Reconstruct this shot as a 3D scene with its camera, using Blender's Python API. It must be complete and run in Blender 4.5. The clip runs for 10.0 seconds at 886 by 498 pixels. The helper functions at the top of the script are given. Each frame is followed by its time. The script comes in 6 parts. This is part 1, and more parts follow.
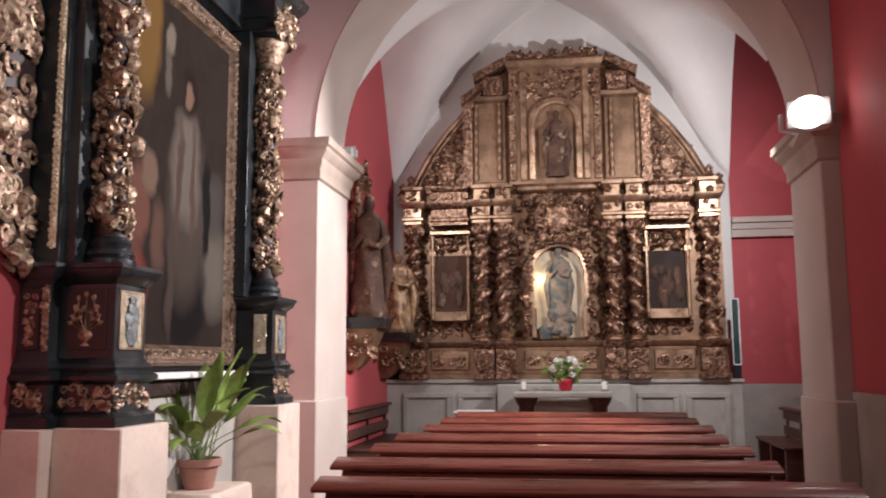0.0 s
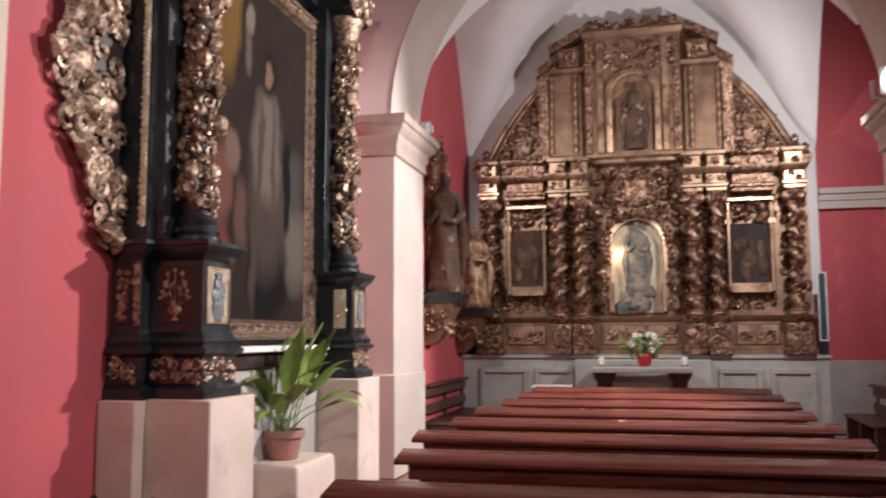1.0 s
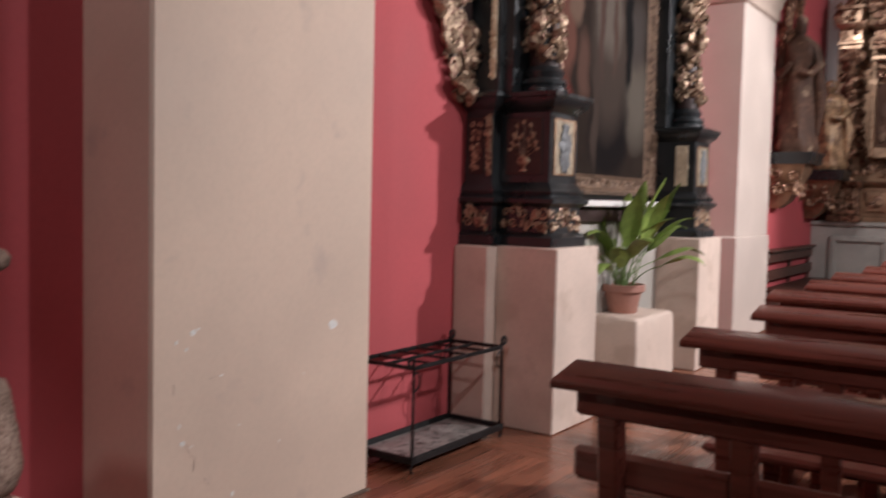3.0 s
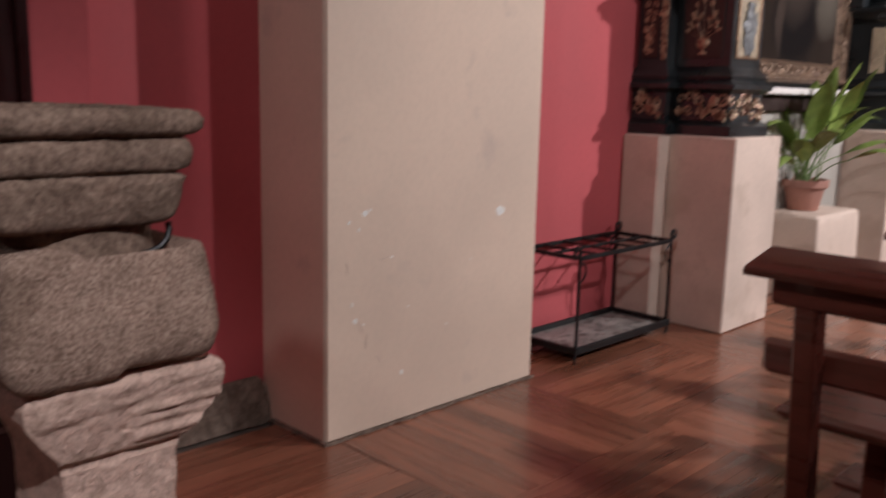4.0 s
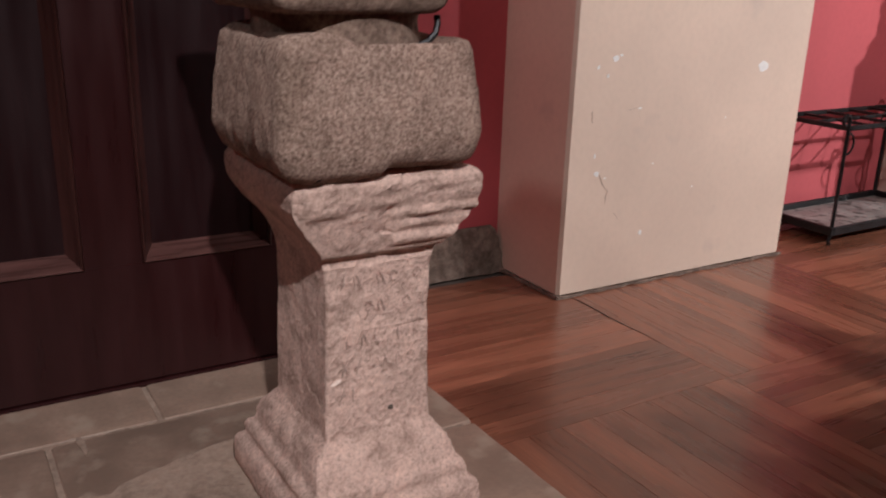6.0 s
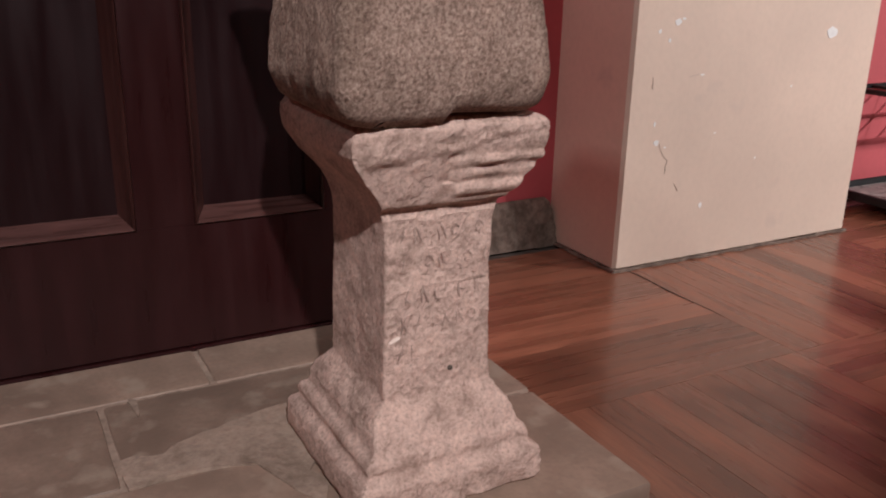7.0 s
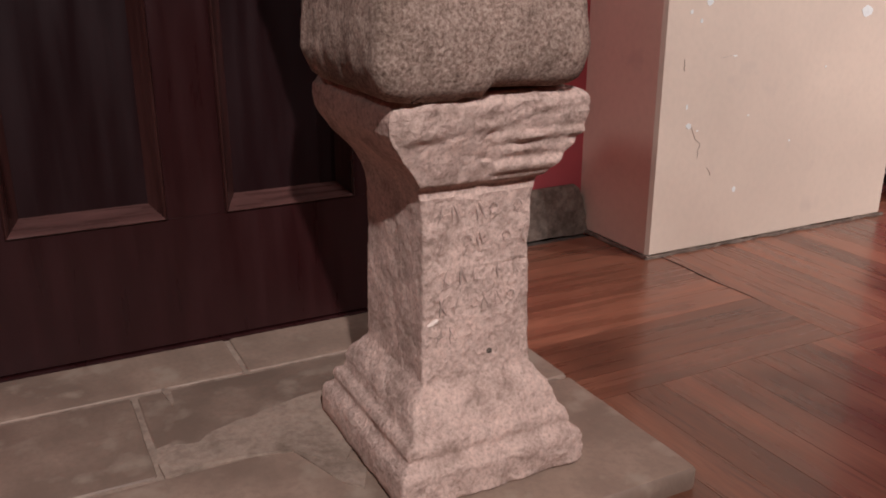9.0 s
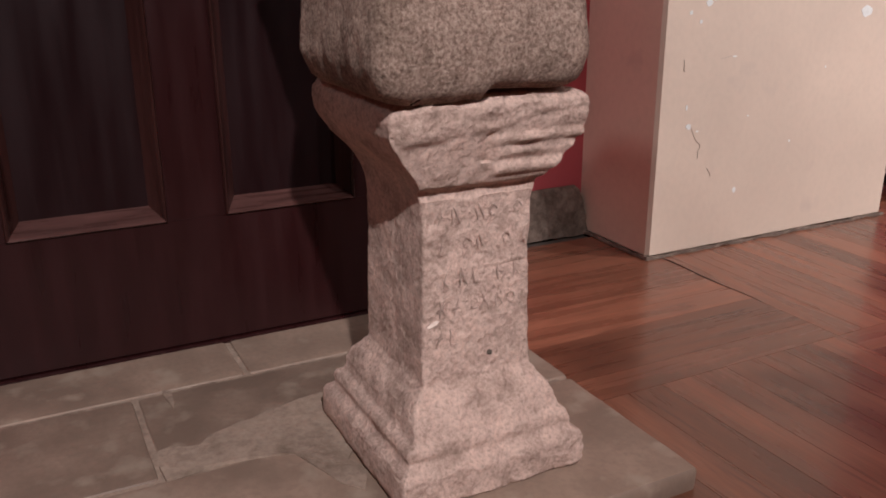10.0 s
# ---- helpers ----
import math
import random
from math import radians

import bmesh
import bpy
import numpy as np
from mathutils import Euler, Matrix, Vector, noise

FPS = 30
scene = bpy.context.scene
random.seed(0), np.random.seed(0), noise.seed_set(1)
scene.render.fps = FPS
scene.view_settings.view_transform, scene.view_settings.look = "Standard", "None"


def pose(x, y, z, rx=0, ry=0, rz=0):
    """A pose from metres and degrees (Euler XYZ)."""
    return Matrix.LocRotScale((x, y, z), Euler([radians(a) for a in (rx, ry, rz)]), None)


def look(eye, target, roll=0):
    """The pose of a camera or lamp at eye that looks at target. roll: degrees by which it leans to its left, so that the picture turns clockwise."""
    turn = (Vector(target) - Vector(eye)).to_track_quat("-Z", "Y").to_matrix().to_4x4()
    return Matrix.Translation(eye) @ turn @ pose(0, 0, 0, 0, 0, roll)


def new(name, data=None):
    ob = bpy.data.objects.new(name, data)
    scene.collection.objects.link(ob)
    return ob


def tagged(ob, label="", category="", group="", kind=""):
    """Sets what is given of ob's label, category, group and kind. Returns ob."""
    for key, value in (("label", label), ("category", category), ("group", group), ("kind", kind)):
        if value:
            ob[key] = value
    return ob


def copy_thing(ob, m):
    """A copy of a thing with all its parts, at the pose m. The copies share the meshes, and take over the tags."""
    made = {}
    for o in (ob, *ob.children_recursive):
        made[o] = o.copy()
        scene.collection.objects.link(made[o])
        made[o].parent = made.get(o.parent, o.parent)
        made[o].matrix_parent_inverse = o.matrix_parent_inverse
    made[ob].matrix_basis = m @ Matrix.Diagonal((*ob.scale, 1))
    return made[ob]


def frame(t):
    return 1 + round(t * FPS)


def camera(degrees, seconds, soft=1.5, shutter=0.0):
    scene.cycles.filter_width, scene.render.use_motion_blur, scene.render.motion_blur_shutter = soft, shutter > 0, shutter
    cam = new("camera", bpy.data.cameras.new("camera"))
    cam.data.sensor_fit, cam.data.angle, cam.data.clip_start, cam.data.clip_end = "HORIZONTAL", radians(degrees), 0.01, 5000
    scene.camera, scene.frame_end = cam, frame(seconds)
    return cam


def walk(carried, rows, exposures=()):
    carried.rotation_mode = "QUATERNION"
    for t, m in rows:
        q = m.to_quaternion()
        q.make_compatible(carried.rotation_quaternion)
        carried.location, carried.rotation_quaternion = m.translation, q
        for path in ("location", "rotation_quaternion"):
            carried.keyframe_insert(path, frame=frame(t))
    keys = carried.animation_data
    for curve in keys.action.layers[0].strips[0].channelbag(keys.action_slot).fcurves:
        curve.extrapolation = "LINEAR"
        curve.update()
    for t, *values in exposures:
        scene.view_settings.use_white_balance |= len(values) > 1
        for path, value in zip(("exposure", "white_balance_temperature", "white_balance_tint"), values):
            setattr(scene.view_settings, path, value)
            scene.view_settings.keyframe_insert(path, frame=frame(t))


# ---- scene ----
cam = camera(54.12, 10.0, soft=1.8, shutter=0.6)
PATH = [
    (0, (0.0000, 0.0000, 1.4461), (-0.2961, 1.9609, 1.7056), -0.369),
    (0.5, (-0.0128, 0.0021, 1.4599), (-0.3848, 1.9529, 1.6963), -0.844),
    (1, (-0.0278, -0.0010, 1.4442), (-0.4926, 1.9336, 1.6480), -0.218),
    (1.5, (-0.0566, -0.0087, 1.4145), (-0.6880, 1.8827, 1.5692), -0.102),
    (2, (-0.0908, -0.0177, 1.3989), (-0.9091, 1.8064, 1.4555), 1.069),
    (2.5, (-0.1145, -0.0187, 1.3883), (-1.0987, 1.7223, 1.3680), 1.031),
    (4, (-0.2614, 0.0096, 1.3033), (-1.6412, 1.4136, 0.9500), 1.297),
    (4.5, (-0.2906, 0.0058, 1.2688), (-1.7703, 1.2695, 0.8069), -0.003),
    (5, (-0.3310, 0.0070, 1.2218), (-1.8754, 1.1555, 0.6778), -0.056),
    (5.5, (-0.3514, 0.0032, 1.1831), (-1.9433, 1.0588, 0.5899), -0.470),
    (6, (-0.3852, -0.0104, 1.1390), (-2.0110, 0.9784, 0.5232), 1.696),
    (7.5, (-0.4604, -0.0226, 1.0233), (-2.1408, 0.8505, 0.3800), 0.383),
    (8, (-0.4695, -0.0320, 1.0146), (-2.1549, 0.8317, 0.3716), 0.194),
    (8.5, (-0.4741, -0.0375, 1.0169), (-2.1610, 0.8227, 0.3734), 0.170),
    (9, (-0.4774, -0.0365, 1.0107), (-2.1641, 0.8224, 0.3646), -0.012),
    (9.5, (-0.4781, -0.0328, 1.0119), (-2.1646, 0.8276, 0.3674), -0.129),
    (10, (-0.4759, -0.0355, 1.0121), (-2.1642, 0.8220, 0.3685), -0.224),
]
walk(cam, [(t, look(eye, target, roll)) for t, eye, target, roll in PATH],
     [(0, 0.0), (1.0, -0.06), (2.0, -0.17), (2.7, -0.30), (4.0, -0.42), (4.5, -0.38), (5.5, -0.07), (7.5, 0.12), (10.0, 0.14)])

# ---- light ----
world = bpy.data.worlds.new("world")
scene.world = world
world.use_nodes = True
world.node_tree.nodes["Background"].inputs["Color"].default_value = (0.55, 0.42, 0.42, 1)
world.node_tree.nodes["Background"].inputs["Strength"].default_value = 0.042


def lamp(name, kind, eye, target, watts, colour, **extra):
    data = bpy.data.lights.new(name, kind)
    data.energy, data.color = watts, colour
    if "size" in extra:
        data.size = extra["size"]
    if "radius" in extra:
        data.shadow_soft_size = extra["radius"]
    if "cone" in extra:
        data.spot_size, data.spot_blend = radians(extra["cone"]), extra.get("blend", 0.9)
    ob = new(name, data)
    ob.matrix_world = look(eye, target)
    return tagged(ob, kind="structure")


WARM = (1.0, 0.965, 0.995)
NEUTRAL = (0.97, 0.98, 1.03)
lamp("lamp_nave_flood", "SPOT", (2.22, 8.02, 3.80), (-3.0, 6.6, 1.5), 1750, WARM, radius=0.07, cone=84, blend=0.4)
lamp("lamp_chancel_left", "SPOT", (-2.46, 9.92, 3.98), (1.0, 12.6, 2.6), 290, NEUTRAL, radius=0.06, cone=120)
lamp("lamp_chancel_right", "SPOT", (1.98, 9.50, 3.98), (-1.1, 12.3, 3.0), 450, NEUTRAL, radius=0.06, cone=172)
lamp("lamp_nave_side", "SPOT", (2.40, -0.60, 4.10), (-2.05, 0.18, 0.26), 1060, WARM, radius=0.06, cone=33, blend=0.95)
lamp("lamp_nave_middle", "SPOT", (2.42, 4.70, 4.2), (-2.7, 5.6, 1.5), 600, WARM, radius=0.10, cone=110)
# unseen fill lamp, added behind the camera to brighten faces turned towards it
lamp("fill_nave_rear", "SPOT", (1.2, -3.30, 4.6), (-2.5, 5.9, 2.5), 500, WARM, radius=0.20, cone=70)
lamp("lamp_niche", "AREA", (-0.50, 12.34, 2.66), (-0.25, 12.66, 2.35), 1.6, (1.0, 0.80, 0.55), size=0.12)

# ---- materials ----
def material(name, base, rough=0.6, metal=0.0, spread=0.12, scale=3.0, fine=60.0, bump=0.15, dirt=None, dirt_at=0.6,
             stretch=(1, 1, 1), vary=0.0, coat=0.0, depth=0.004, rough_spread=0.1, spec=0.5):
    """Two scales of variation, fine relief, and optional stains of another colour."""
    m = bpy.data.materials.new(name)
    m.use_nodes = True
    nt = m.node_tree
    N, L = nt.nodes, nt.links
    b = N["Principled BSDF"]
    co = N.new("ShaderNodeTexCoord")
    mp = N.new("ShaderNodeMapping")
    mp.inputs["Scale"].default_value = stretch
    L.new(co.outputs["Object"], mp.inputs["Vector"])
    info = N.new("ShaderNodeObjectInfo")
    island = N.new("ShaderNodeNewGeometry")
    both = N.new("ShaderNodeMath")
    both.operation = "ADD"
    L.new(info.outputs["Random"], both.inputs[0])
    if vary:
        L.new(island.outputs["Random Per Island"], both.inputs[1])
    else:
        both.inputs[1].default_value = 0.0
    chance = N.new("ShaderNodeMath")
    chance.operation = "FRACT"
    L.new(both.outputs[0], chance.inputs[0])
    add = N.new("ShaderNodeVectorMath")
    add.operation = "MULTIPLY_ADD"
    add.inputs[1].default_value = (7.0, 5.0, 3.0)
    L.new(chance.outputs[0], add.inputs[0])
    L.new(mp.outputs["Vector"], add.inputs[2])

    def tex(s, detail=5):
        n = N.new("ShaderNodeTexNoise")
        n.inputs["Scale"].default_value, n.inputs["Detail"].default_value = s, detail
        L.new(add.outputs["Vector"], n.inputs["Vector"])
        return n.outputs["Fac"]

    def ramp(fac, lo, hi, a, c):
        r = N.new("ShaderNodeMapRange")
        r.inputs["From Min"].default_value, r.inputs["From Max"].default_value = lo, hi
        r.inputs["To Min"].default_value, r.inputs["To Max"].default_value = a, c
        L.new(fac, r.inputs["Value"])
        return r.outputs["Result"]

    def mix(fac, a, c, mode="MIX"):
        x = N.new("ShaderNodeMix")
        x.data_type, x.blend_type = "RGBA", mode
        for sock, val in ((x.inputs[0], fac), (x.inputs[6], a), (x.inputs[7], c)):
            if hasattr(val, "is_output"):
                L.new(val, sock)
            else:
                sock.default_value = val if isinstance(val, float) else (*val, 1)
        return x.outputs[2]

    big, small = tex(scale), tex(fine, 3)
    lo = [c * (1 - spread) for c in base]
    hi = [min(1, c * (1 + spread)) for c in base]
    col = mix(ramp(big, 0.35, 0.65, 0, 1), lo, hi)
    col = mix(ramp(small, 0.4, 0.7, 0, min(1.0, spread * 2)), col, [c * 0.72 for c in base])
    if dirt:
        col = mix(ramp(tex(scale * 2.3), dirt_at, dirt_at + 0.12, 0, 0.85), col, dirt)
    if vary:
        hsv = N.new("ShaderNodeHueSaturation")
        L.new(ramp(chance.outputs[0], 0, 1, 1 - vary, 1 + vary), hsv.inputs["Value"])
        L.new(col, hsv.inputs["Color"])
        col = hsv.outputs["Color"]
    L.new(col, b.inputs["Base Color"])
    L.new(ramp(big, 0.3, 0.7, max(0.03, rough - rough_spread), min(1, rough + rough_spread)), b.inputs["Roughness"])
    b.inputs["Metallic"].default_value = metal
    b.inputs["Coat Weight"].default_value = coat
    b.inputs["Specular IOR Level"].default_value = spec
    bp = N.new("ShaderNodeBump")
    bp.inputs["Strength"].default_value, bp.inputs["Distance"].default_value = bump, depth
    L.new(small, bp.inputs["Height"])
    L.new(bp.outputs["Normal"], b.inputs["Normal"])
    return m


PLASTER = material("cream_plaster", (0.660, 0.508, 0.406), 0.75, spread=0.07, scale=1.6, fine=45, bump=0.12, dirt=(0.50, 0.39, 0.33), dirt_at=0.62)
PINKISH = material("pier_plaster", (0.53, 0.44, 0.385), 0.75, spread=0.06, scale=1.8, fine=50, bump=0.12)
CAPSTONE = material("brownish_capital_stone", (0.43, 0.335, 0.275), 0.8, spread=0.10, scale=4, fine=50, bump=0.2)
STAINED = material("stained_cream_plaster", (0.64, 0.505, 0.425), 0.75, spread=0.10, scale=2.2, fine=45, bump=0.2, dirt=(0.53, 0.405, 0.33), dirt_at=0.55)
WHITE = material("white_vault_plaster", (0.72, 0.68, 0.65), 0.8, spread=0.05, scale=1.2, fine=30, bump=0.1)
RED = material("red_wall_paint", (0.47, 0.088, 0.098), 0.72, spec=0.3, spread=0.08, scale=1.4, fine=40, bump=0.12)
DADO = material("grey_stone_dado", (0.40, 0.37, 0.33), 0.7, spread=0.15, scale=2.5, fine=60, bump=0.25, dirt=(0.30, 0.27, 0.24))
FLAG = material("worn_flagstone", (0.275, 0.187, 0.140), 0.62, spread=0.22, scale=5, fine=70, bump=0.25, dirt=(0.34, 0.255, 0.195), dirt_at=0.56, vary=0.12)
WOODFLOOR = material("parquet_wood", (0.225, 0.084, 0.048), 0.30, spread=0.26, scale=2.0, fine=14, bump=0.04, stretch=(10, 0.8, 10), vary=0.32, coat=0.15, dirt=(0.125, 0.044, 0.026), dirt_at=0.60)
PEW = material("stained_pew_wood", (0.150, 0.037, 0.025), 0.32, spread=0.30, scale=2.5, fine=26, bump=0.06, stretch=(1.0, 14, 14), coat=0.25)
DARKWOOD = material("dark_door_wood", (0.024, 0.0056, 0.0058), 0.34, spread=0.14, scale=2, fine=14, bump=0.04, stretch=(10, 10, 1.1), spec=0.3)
# door wood again, darkened so the panels carry the shade of their recess
RECESSWOOD = material("recess_shaded_door_wood", (0.013, 0.0034, 0.0040), 0.40, spread=0.14, scale=2, fine=14, bump=0.04, stretch=(10, 10, 1.1), spec=0.25)
# mouldings lighter than the door: highlights on the bevels painted in
DOORMOULD = material("highlit_door_moulding", (0.042, 0.014, 0.012), 0.34, spread=0.3, scale=3, fine=30, bump=0.1, stretch=(14, 14, 1.1))
# light falling on the upward bevel is put into this lighter colour
LITMOULD = material("lit_lower_moulding", (0.085, 0.036, 0.031), 0.30, spread=0.35, scale=5, fine=40, bump=0.1, stretch=(14, 1.1, 14))
OLDWOOD = material("brown_bench_wood", (0.075, 0.028, 0.02), 0.45, spread=0.3, scale=3, fine=30, bump=0.1, stretch=(1, 12, 12))
GOLD = material("aged_gilding", (0.41, 0.252, 0.165), 0.36, metal=0.85, spread=0.35, scale=9, fine=48, bump=0.9, depth=0.012, dirt=(0.10, 0.045, 0.030), dirt_at=0.43, rough_spread=0.15)
GOLD_SMOOTH = material("smooth_gilding", (0.46, 0.298, 0.197), 0.41, metal=0.88, spread=0.22, scale=5, fine=25, bump=0.25, depth=0.006, dirt=(0.20, 0.09, 0.045), dirt_at=0.55, rough_spread=0.15)
GOLD_DULL = material("dull_gilded_panel", (0.29, 0.172, 0.106), 0.5, metal=0.7, spread=0.25, scale=4, fine=30, bump=0.35, depth=0.008, dirt=(0.20, 0.12, 0.073), dirt_at=0.55)
SIDEGOLD = material("gilded_carving_on_red_bole", (0.42, 0.305, 0.21), 0.47, metal=0.62, spread=0.30, scale=14, fine=70, bump=0.5, depth=0.006, dirt=(0.14, 0.058, 0.042), dirt_at=0.47, rough_spread=0.15)
BLACK = material("black_lacquered_wood", (0.016, 0.019, 0.021), 0.33, spread=0.3, scale=5, fine=50, bump=0.08, coat=0.15)
BOLE = material("red_brown_panel", (0.032, 0.013, 0.011), 0.5, spread=0.3, scale=8, fine=60, bump=0.3)
INCISED = material("incised_stone_shadow", (0.45, 0.312, 0.258), 0.95, spread=0.25, scale=30, fine=150, bump=0.6)
IRON = material("black_wrought_iron", (0.018, 0.017, 0.018), 0.45, metal=0.6, spread=0.3, scale=20, fine=120, bump=0.3)
ZINC = material("zinc_tray", (0.34, 0.33, 0.31), 0.5, metal=0.5, spread=0.25, scale=9, fine=60, bump=0.2, dirt=(0.06, 0.055, 0.05), dirt_at=0.52)
TERRACOTTA = material("terracotta", (0.40, 0.195, 0.15), 0.7, spread=0.15, scale=6, fine=60, bump=0.25)
SOIL = material("potting_soil", (0.03, 0.02, 0.015), 0.95, spread=0.4, scale=30, fine=120, bump=1.0)
LEAF = material("glossy_leaf", (0.22, 0.30, 0.075), 0.35, spread=0.30, scale=7, fine=40, bump=0.12, stretch=(1, 1, 1), vary=0.35)
STALK = material("pale_stalk", (0.16, 0.24, 0.08), 0.5, spread=0.2)
CLOTH = material("white_cloth", (0.74, 0.72, 0.68), 0.85, spread=0.05, scale=5, fine=200, bump=0.2)
PETAL = material("white_petals", (0.80, 0.79, 0.74), 0.6, spread=0.06, scale=20)
REDPOT = material("red_glazed_pot", (0.45, 0.02, 0.04), 0.3, spread=0.15, scale=8)
METALWHITE = material("white_enamel", (0.75, 0.75, 0.73), 0.4, spread=0.06, scale=10)
PALEGOLD = material("pale_gilded_ground", (0.42, 0.34, 0.24), 0.5, metal=0.4, spread=0.3, scale=20, fine=90, bump=0.3, dirt=(0.15, 0.13, 0.11), dirt_at=0.55)
RELIEFGREY = material("grey_painted_relief", (0.17, 0.175, 0.18), 0.5, spread=0.5, scale=30, fine=120, bump=0.5, dirt=(0.035, 0.035, 0.04), dirt_at=0.53)
# gilding paled so that the niche back and the strips look lit
NICHEGOLD = material("light_brightened_gilding", (0.74, 0.62, 0.45), 0.40, metal=0.45, spread=0.10, scale=9, fine=40, bump=0.2, depth=0.004)
SLATE = material("dark_green_board", (0.02, 0.045, 0.045), 0.35, spread=0.2, scale=4)
STATUE_DARK = material("polychrome_robe", (0.095, 0.050, 0.034), 0.65, spec=0.2, spread=0.5, scale=3.5, fine=24, bump=0.6, depth=0.012, dirt=(0.32, 0.225, 0.15), dirt_at=0.60)
STATUE_GOLD = material("polychrome_gilded_robe", (0.36, 0.22, 0.12), 0.45, metal=0.4, spread=0.5, scale=8, fine=30, bump=0.6, depth=0.01, dirt=(0.10, 0.05, 0.04), dirt_at=0.52)
STATUE_PALE = material("pale_painted_statue", (0.22, 0.165, 0.125), 0.65, spec=0.2, spread=0.3, scale=4, fine=40, bump=0.4, depth=0.01, dirt=(0.075, 0.095, 0.10), dirt_at=0.47)
FRESHCHIP = material("fresh_sandstone_chip", (0.72, 0.57, 0.49), 0.9, spread=0.1, scale=40)
CHIPPED = material("bare_white_chip", (0.78, 0.76, 0.73), 0.9, spread=0.06, scale=40)
CRACK = material("paint_crack_edge", (0.50, 0.385, 0.32), 0.9, spread=0.2, scale=40)
GROUT = material("dark_crack", (0.10, 0.075, 0.06), 0.95, spread=0.3, scale=30)


def stone(name, base, dark, light, grain, blotch, relief, pits=0.5):
    """Dressed stone: mineral grains, broad stains, a pitted grainy face."""
    m = bpy.data.materials.new(name)
    m.use_nodes = True
    N, L = m.node_tree.nodes, m.node_tree.links
    b = N["Principled BSDF"]
    co = N.new("ShaderNodeTexCoord")

    def tex(s, detail, rough):
        n = N.new("ShaderNodeTexNoise")
        n.inputs["Scale"].default_value, n.inputs["Detail"].default_value, n.inputs["Roughness"].default_value = s, detail, rough
        L.new(co.outputs["Object"], n.inputs["Vector"])
        return n.outputs["Fac"]

    def ramp(fac, stops):
        r = N.new("ShaderNodeValToRGB")
        while len(r.color_ramp.elements) < len(stops):
            r.color_ramp.elements.new(0.5)
        for el, (p, c) in zip(r.color_ramp.elements, stops):
            el.position, el.color = p, (*c, 1)
        L.new(fac, r.inputs["Fac"])
        return r.outputs["Color"]

    def mix(fac, a, c, mode):
        x = N.new("ShaderNodeMix")
        x.data_type, x.blend_type = "RGBA", mode
        x.inputs[0].default_value = fac
        L.new(a, x.inputs[6])
        L.new(c, x.inputs[7])
        return x.outputs[2]

    def bump(height, strength, distance, normal=None):
        n = N.new("ShaderNodeBump")
        n.inputs["Strength"].default_value, n.inputs["Distance"].default_value = strength, distance
        L.new(height, n.inputs["Height"])
        if normal:
            L.new(normal, n.inputs["Normal"])
        return n.outputs["Normal"]

    grains, broad = tex(grain, 9, 0.72), tex(blotch, 7, 0.65)
    cell = N.new("ShaderNodeTexVoronoi")
    cell.inputs["Scale"].default_value = grain * 0.55
    L.new(co.outputs["Object"], cell.inputs["Vector"])
    col = ramp(grains, [(0.36, dark), (0.50, base), (0.64, light)])
    tone = ramp(broad, [(0.32, (0.62, 0.60, 0.58)), (0.52, (1, 1, 1)), (0.72, (1.16, 1.14, 1.12))])
    col = mix(1.0, col, tone, "MULTIPLY")
    hole = ramp(cell.outputs["Distance"], [(0.05, (0.55, 0.52, 0.50)), (0.28, (1, 1, 1))])
    col = mix(pits, col, hole, "MULTIPLY")
    L.new(col, b.inputs["Base Color"])
    b.inputs["Roughness"].default_value = 0.93
    b.inputs["Specular IOR Level"].default_value = 0.25
    normal = bump(broad, 0.6, 0.02)
    normal = bump(cell.outputs["Distance"], 0.35 * pits, relief, normal)
    L.new(bump(grains, 0.75, relief, normal), b.inputs["Normal"])
    return m


def glowing(name, colour, strength):
    m = bpy.data.materials.new(name)
    m.use_nodes = True
    b = m.node_tree.nodes["Principled BSDF"]
    b.inputs["Base Color"].default_value = (*colour, 1)
    b.inputs["Emission Color"].default_value = (*colour, 1)
    b.inputs["Emission Strength"].default_value = strength
    return m


GRANITE = stone("grey_granite", (0.335, 0.226, 0.178), (0.155, 0.096, 0.073), (0.50, 0.368, 0.295), 150, 9, 0.006, 0.6)
BASINSTONE = stone("brown_basin_stone", (0.215, 0.145, 0.112), (0.13, 0.085, 0.065), (0.30, 0.215, 0.165), 90, 11, 0.005, 0.25)
PINKSTONE = stone("pinkish_sandstone", (0.67, 0.468, 0.39), (0.50, 0.335, 0.275), (0.78, 0.565, 0.475), 130, 15, 0.008, 0.55)
SKIRT = stone("old_stone_skirting", (0.165, 0.120, 0.095), (0.105, 0.075, 0.058), (0.23, 0.175, 0.14), 26, 10, 0.008, 0.25)
MORTAR = stone("pale_mortar", (0.335, 0.245, 0.19), (0.285, 0.205, 0.16), (0.375, 0.28, 0.22), 60, 9, 0.0015, 0.05)
FRAMEGOLD = material("bronzed_frame", (0.20, 0.128, 0.085), 0.48, metal=0.5, spread=0.35, scale=12, fine=90, bump=0.8, depth=0.006, dirt=(0.08, 0.045, 0.032), dirt_at=0.5)
LAMPGLASS = glowing("lit_lamp_glass", (1.0, 0.95, 0.92), 10)
LAMPGLASS_DIM = glowing("lit_lamp_rim", (1.0, 0.95, 0.92), 4)


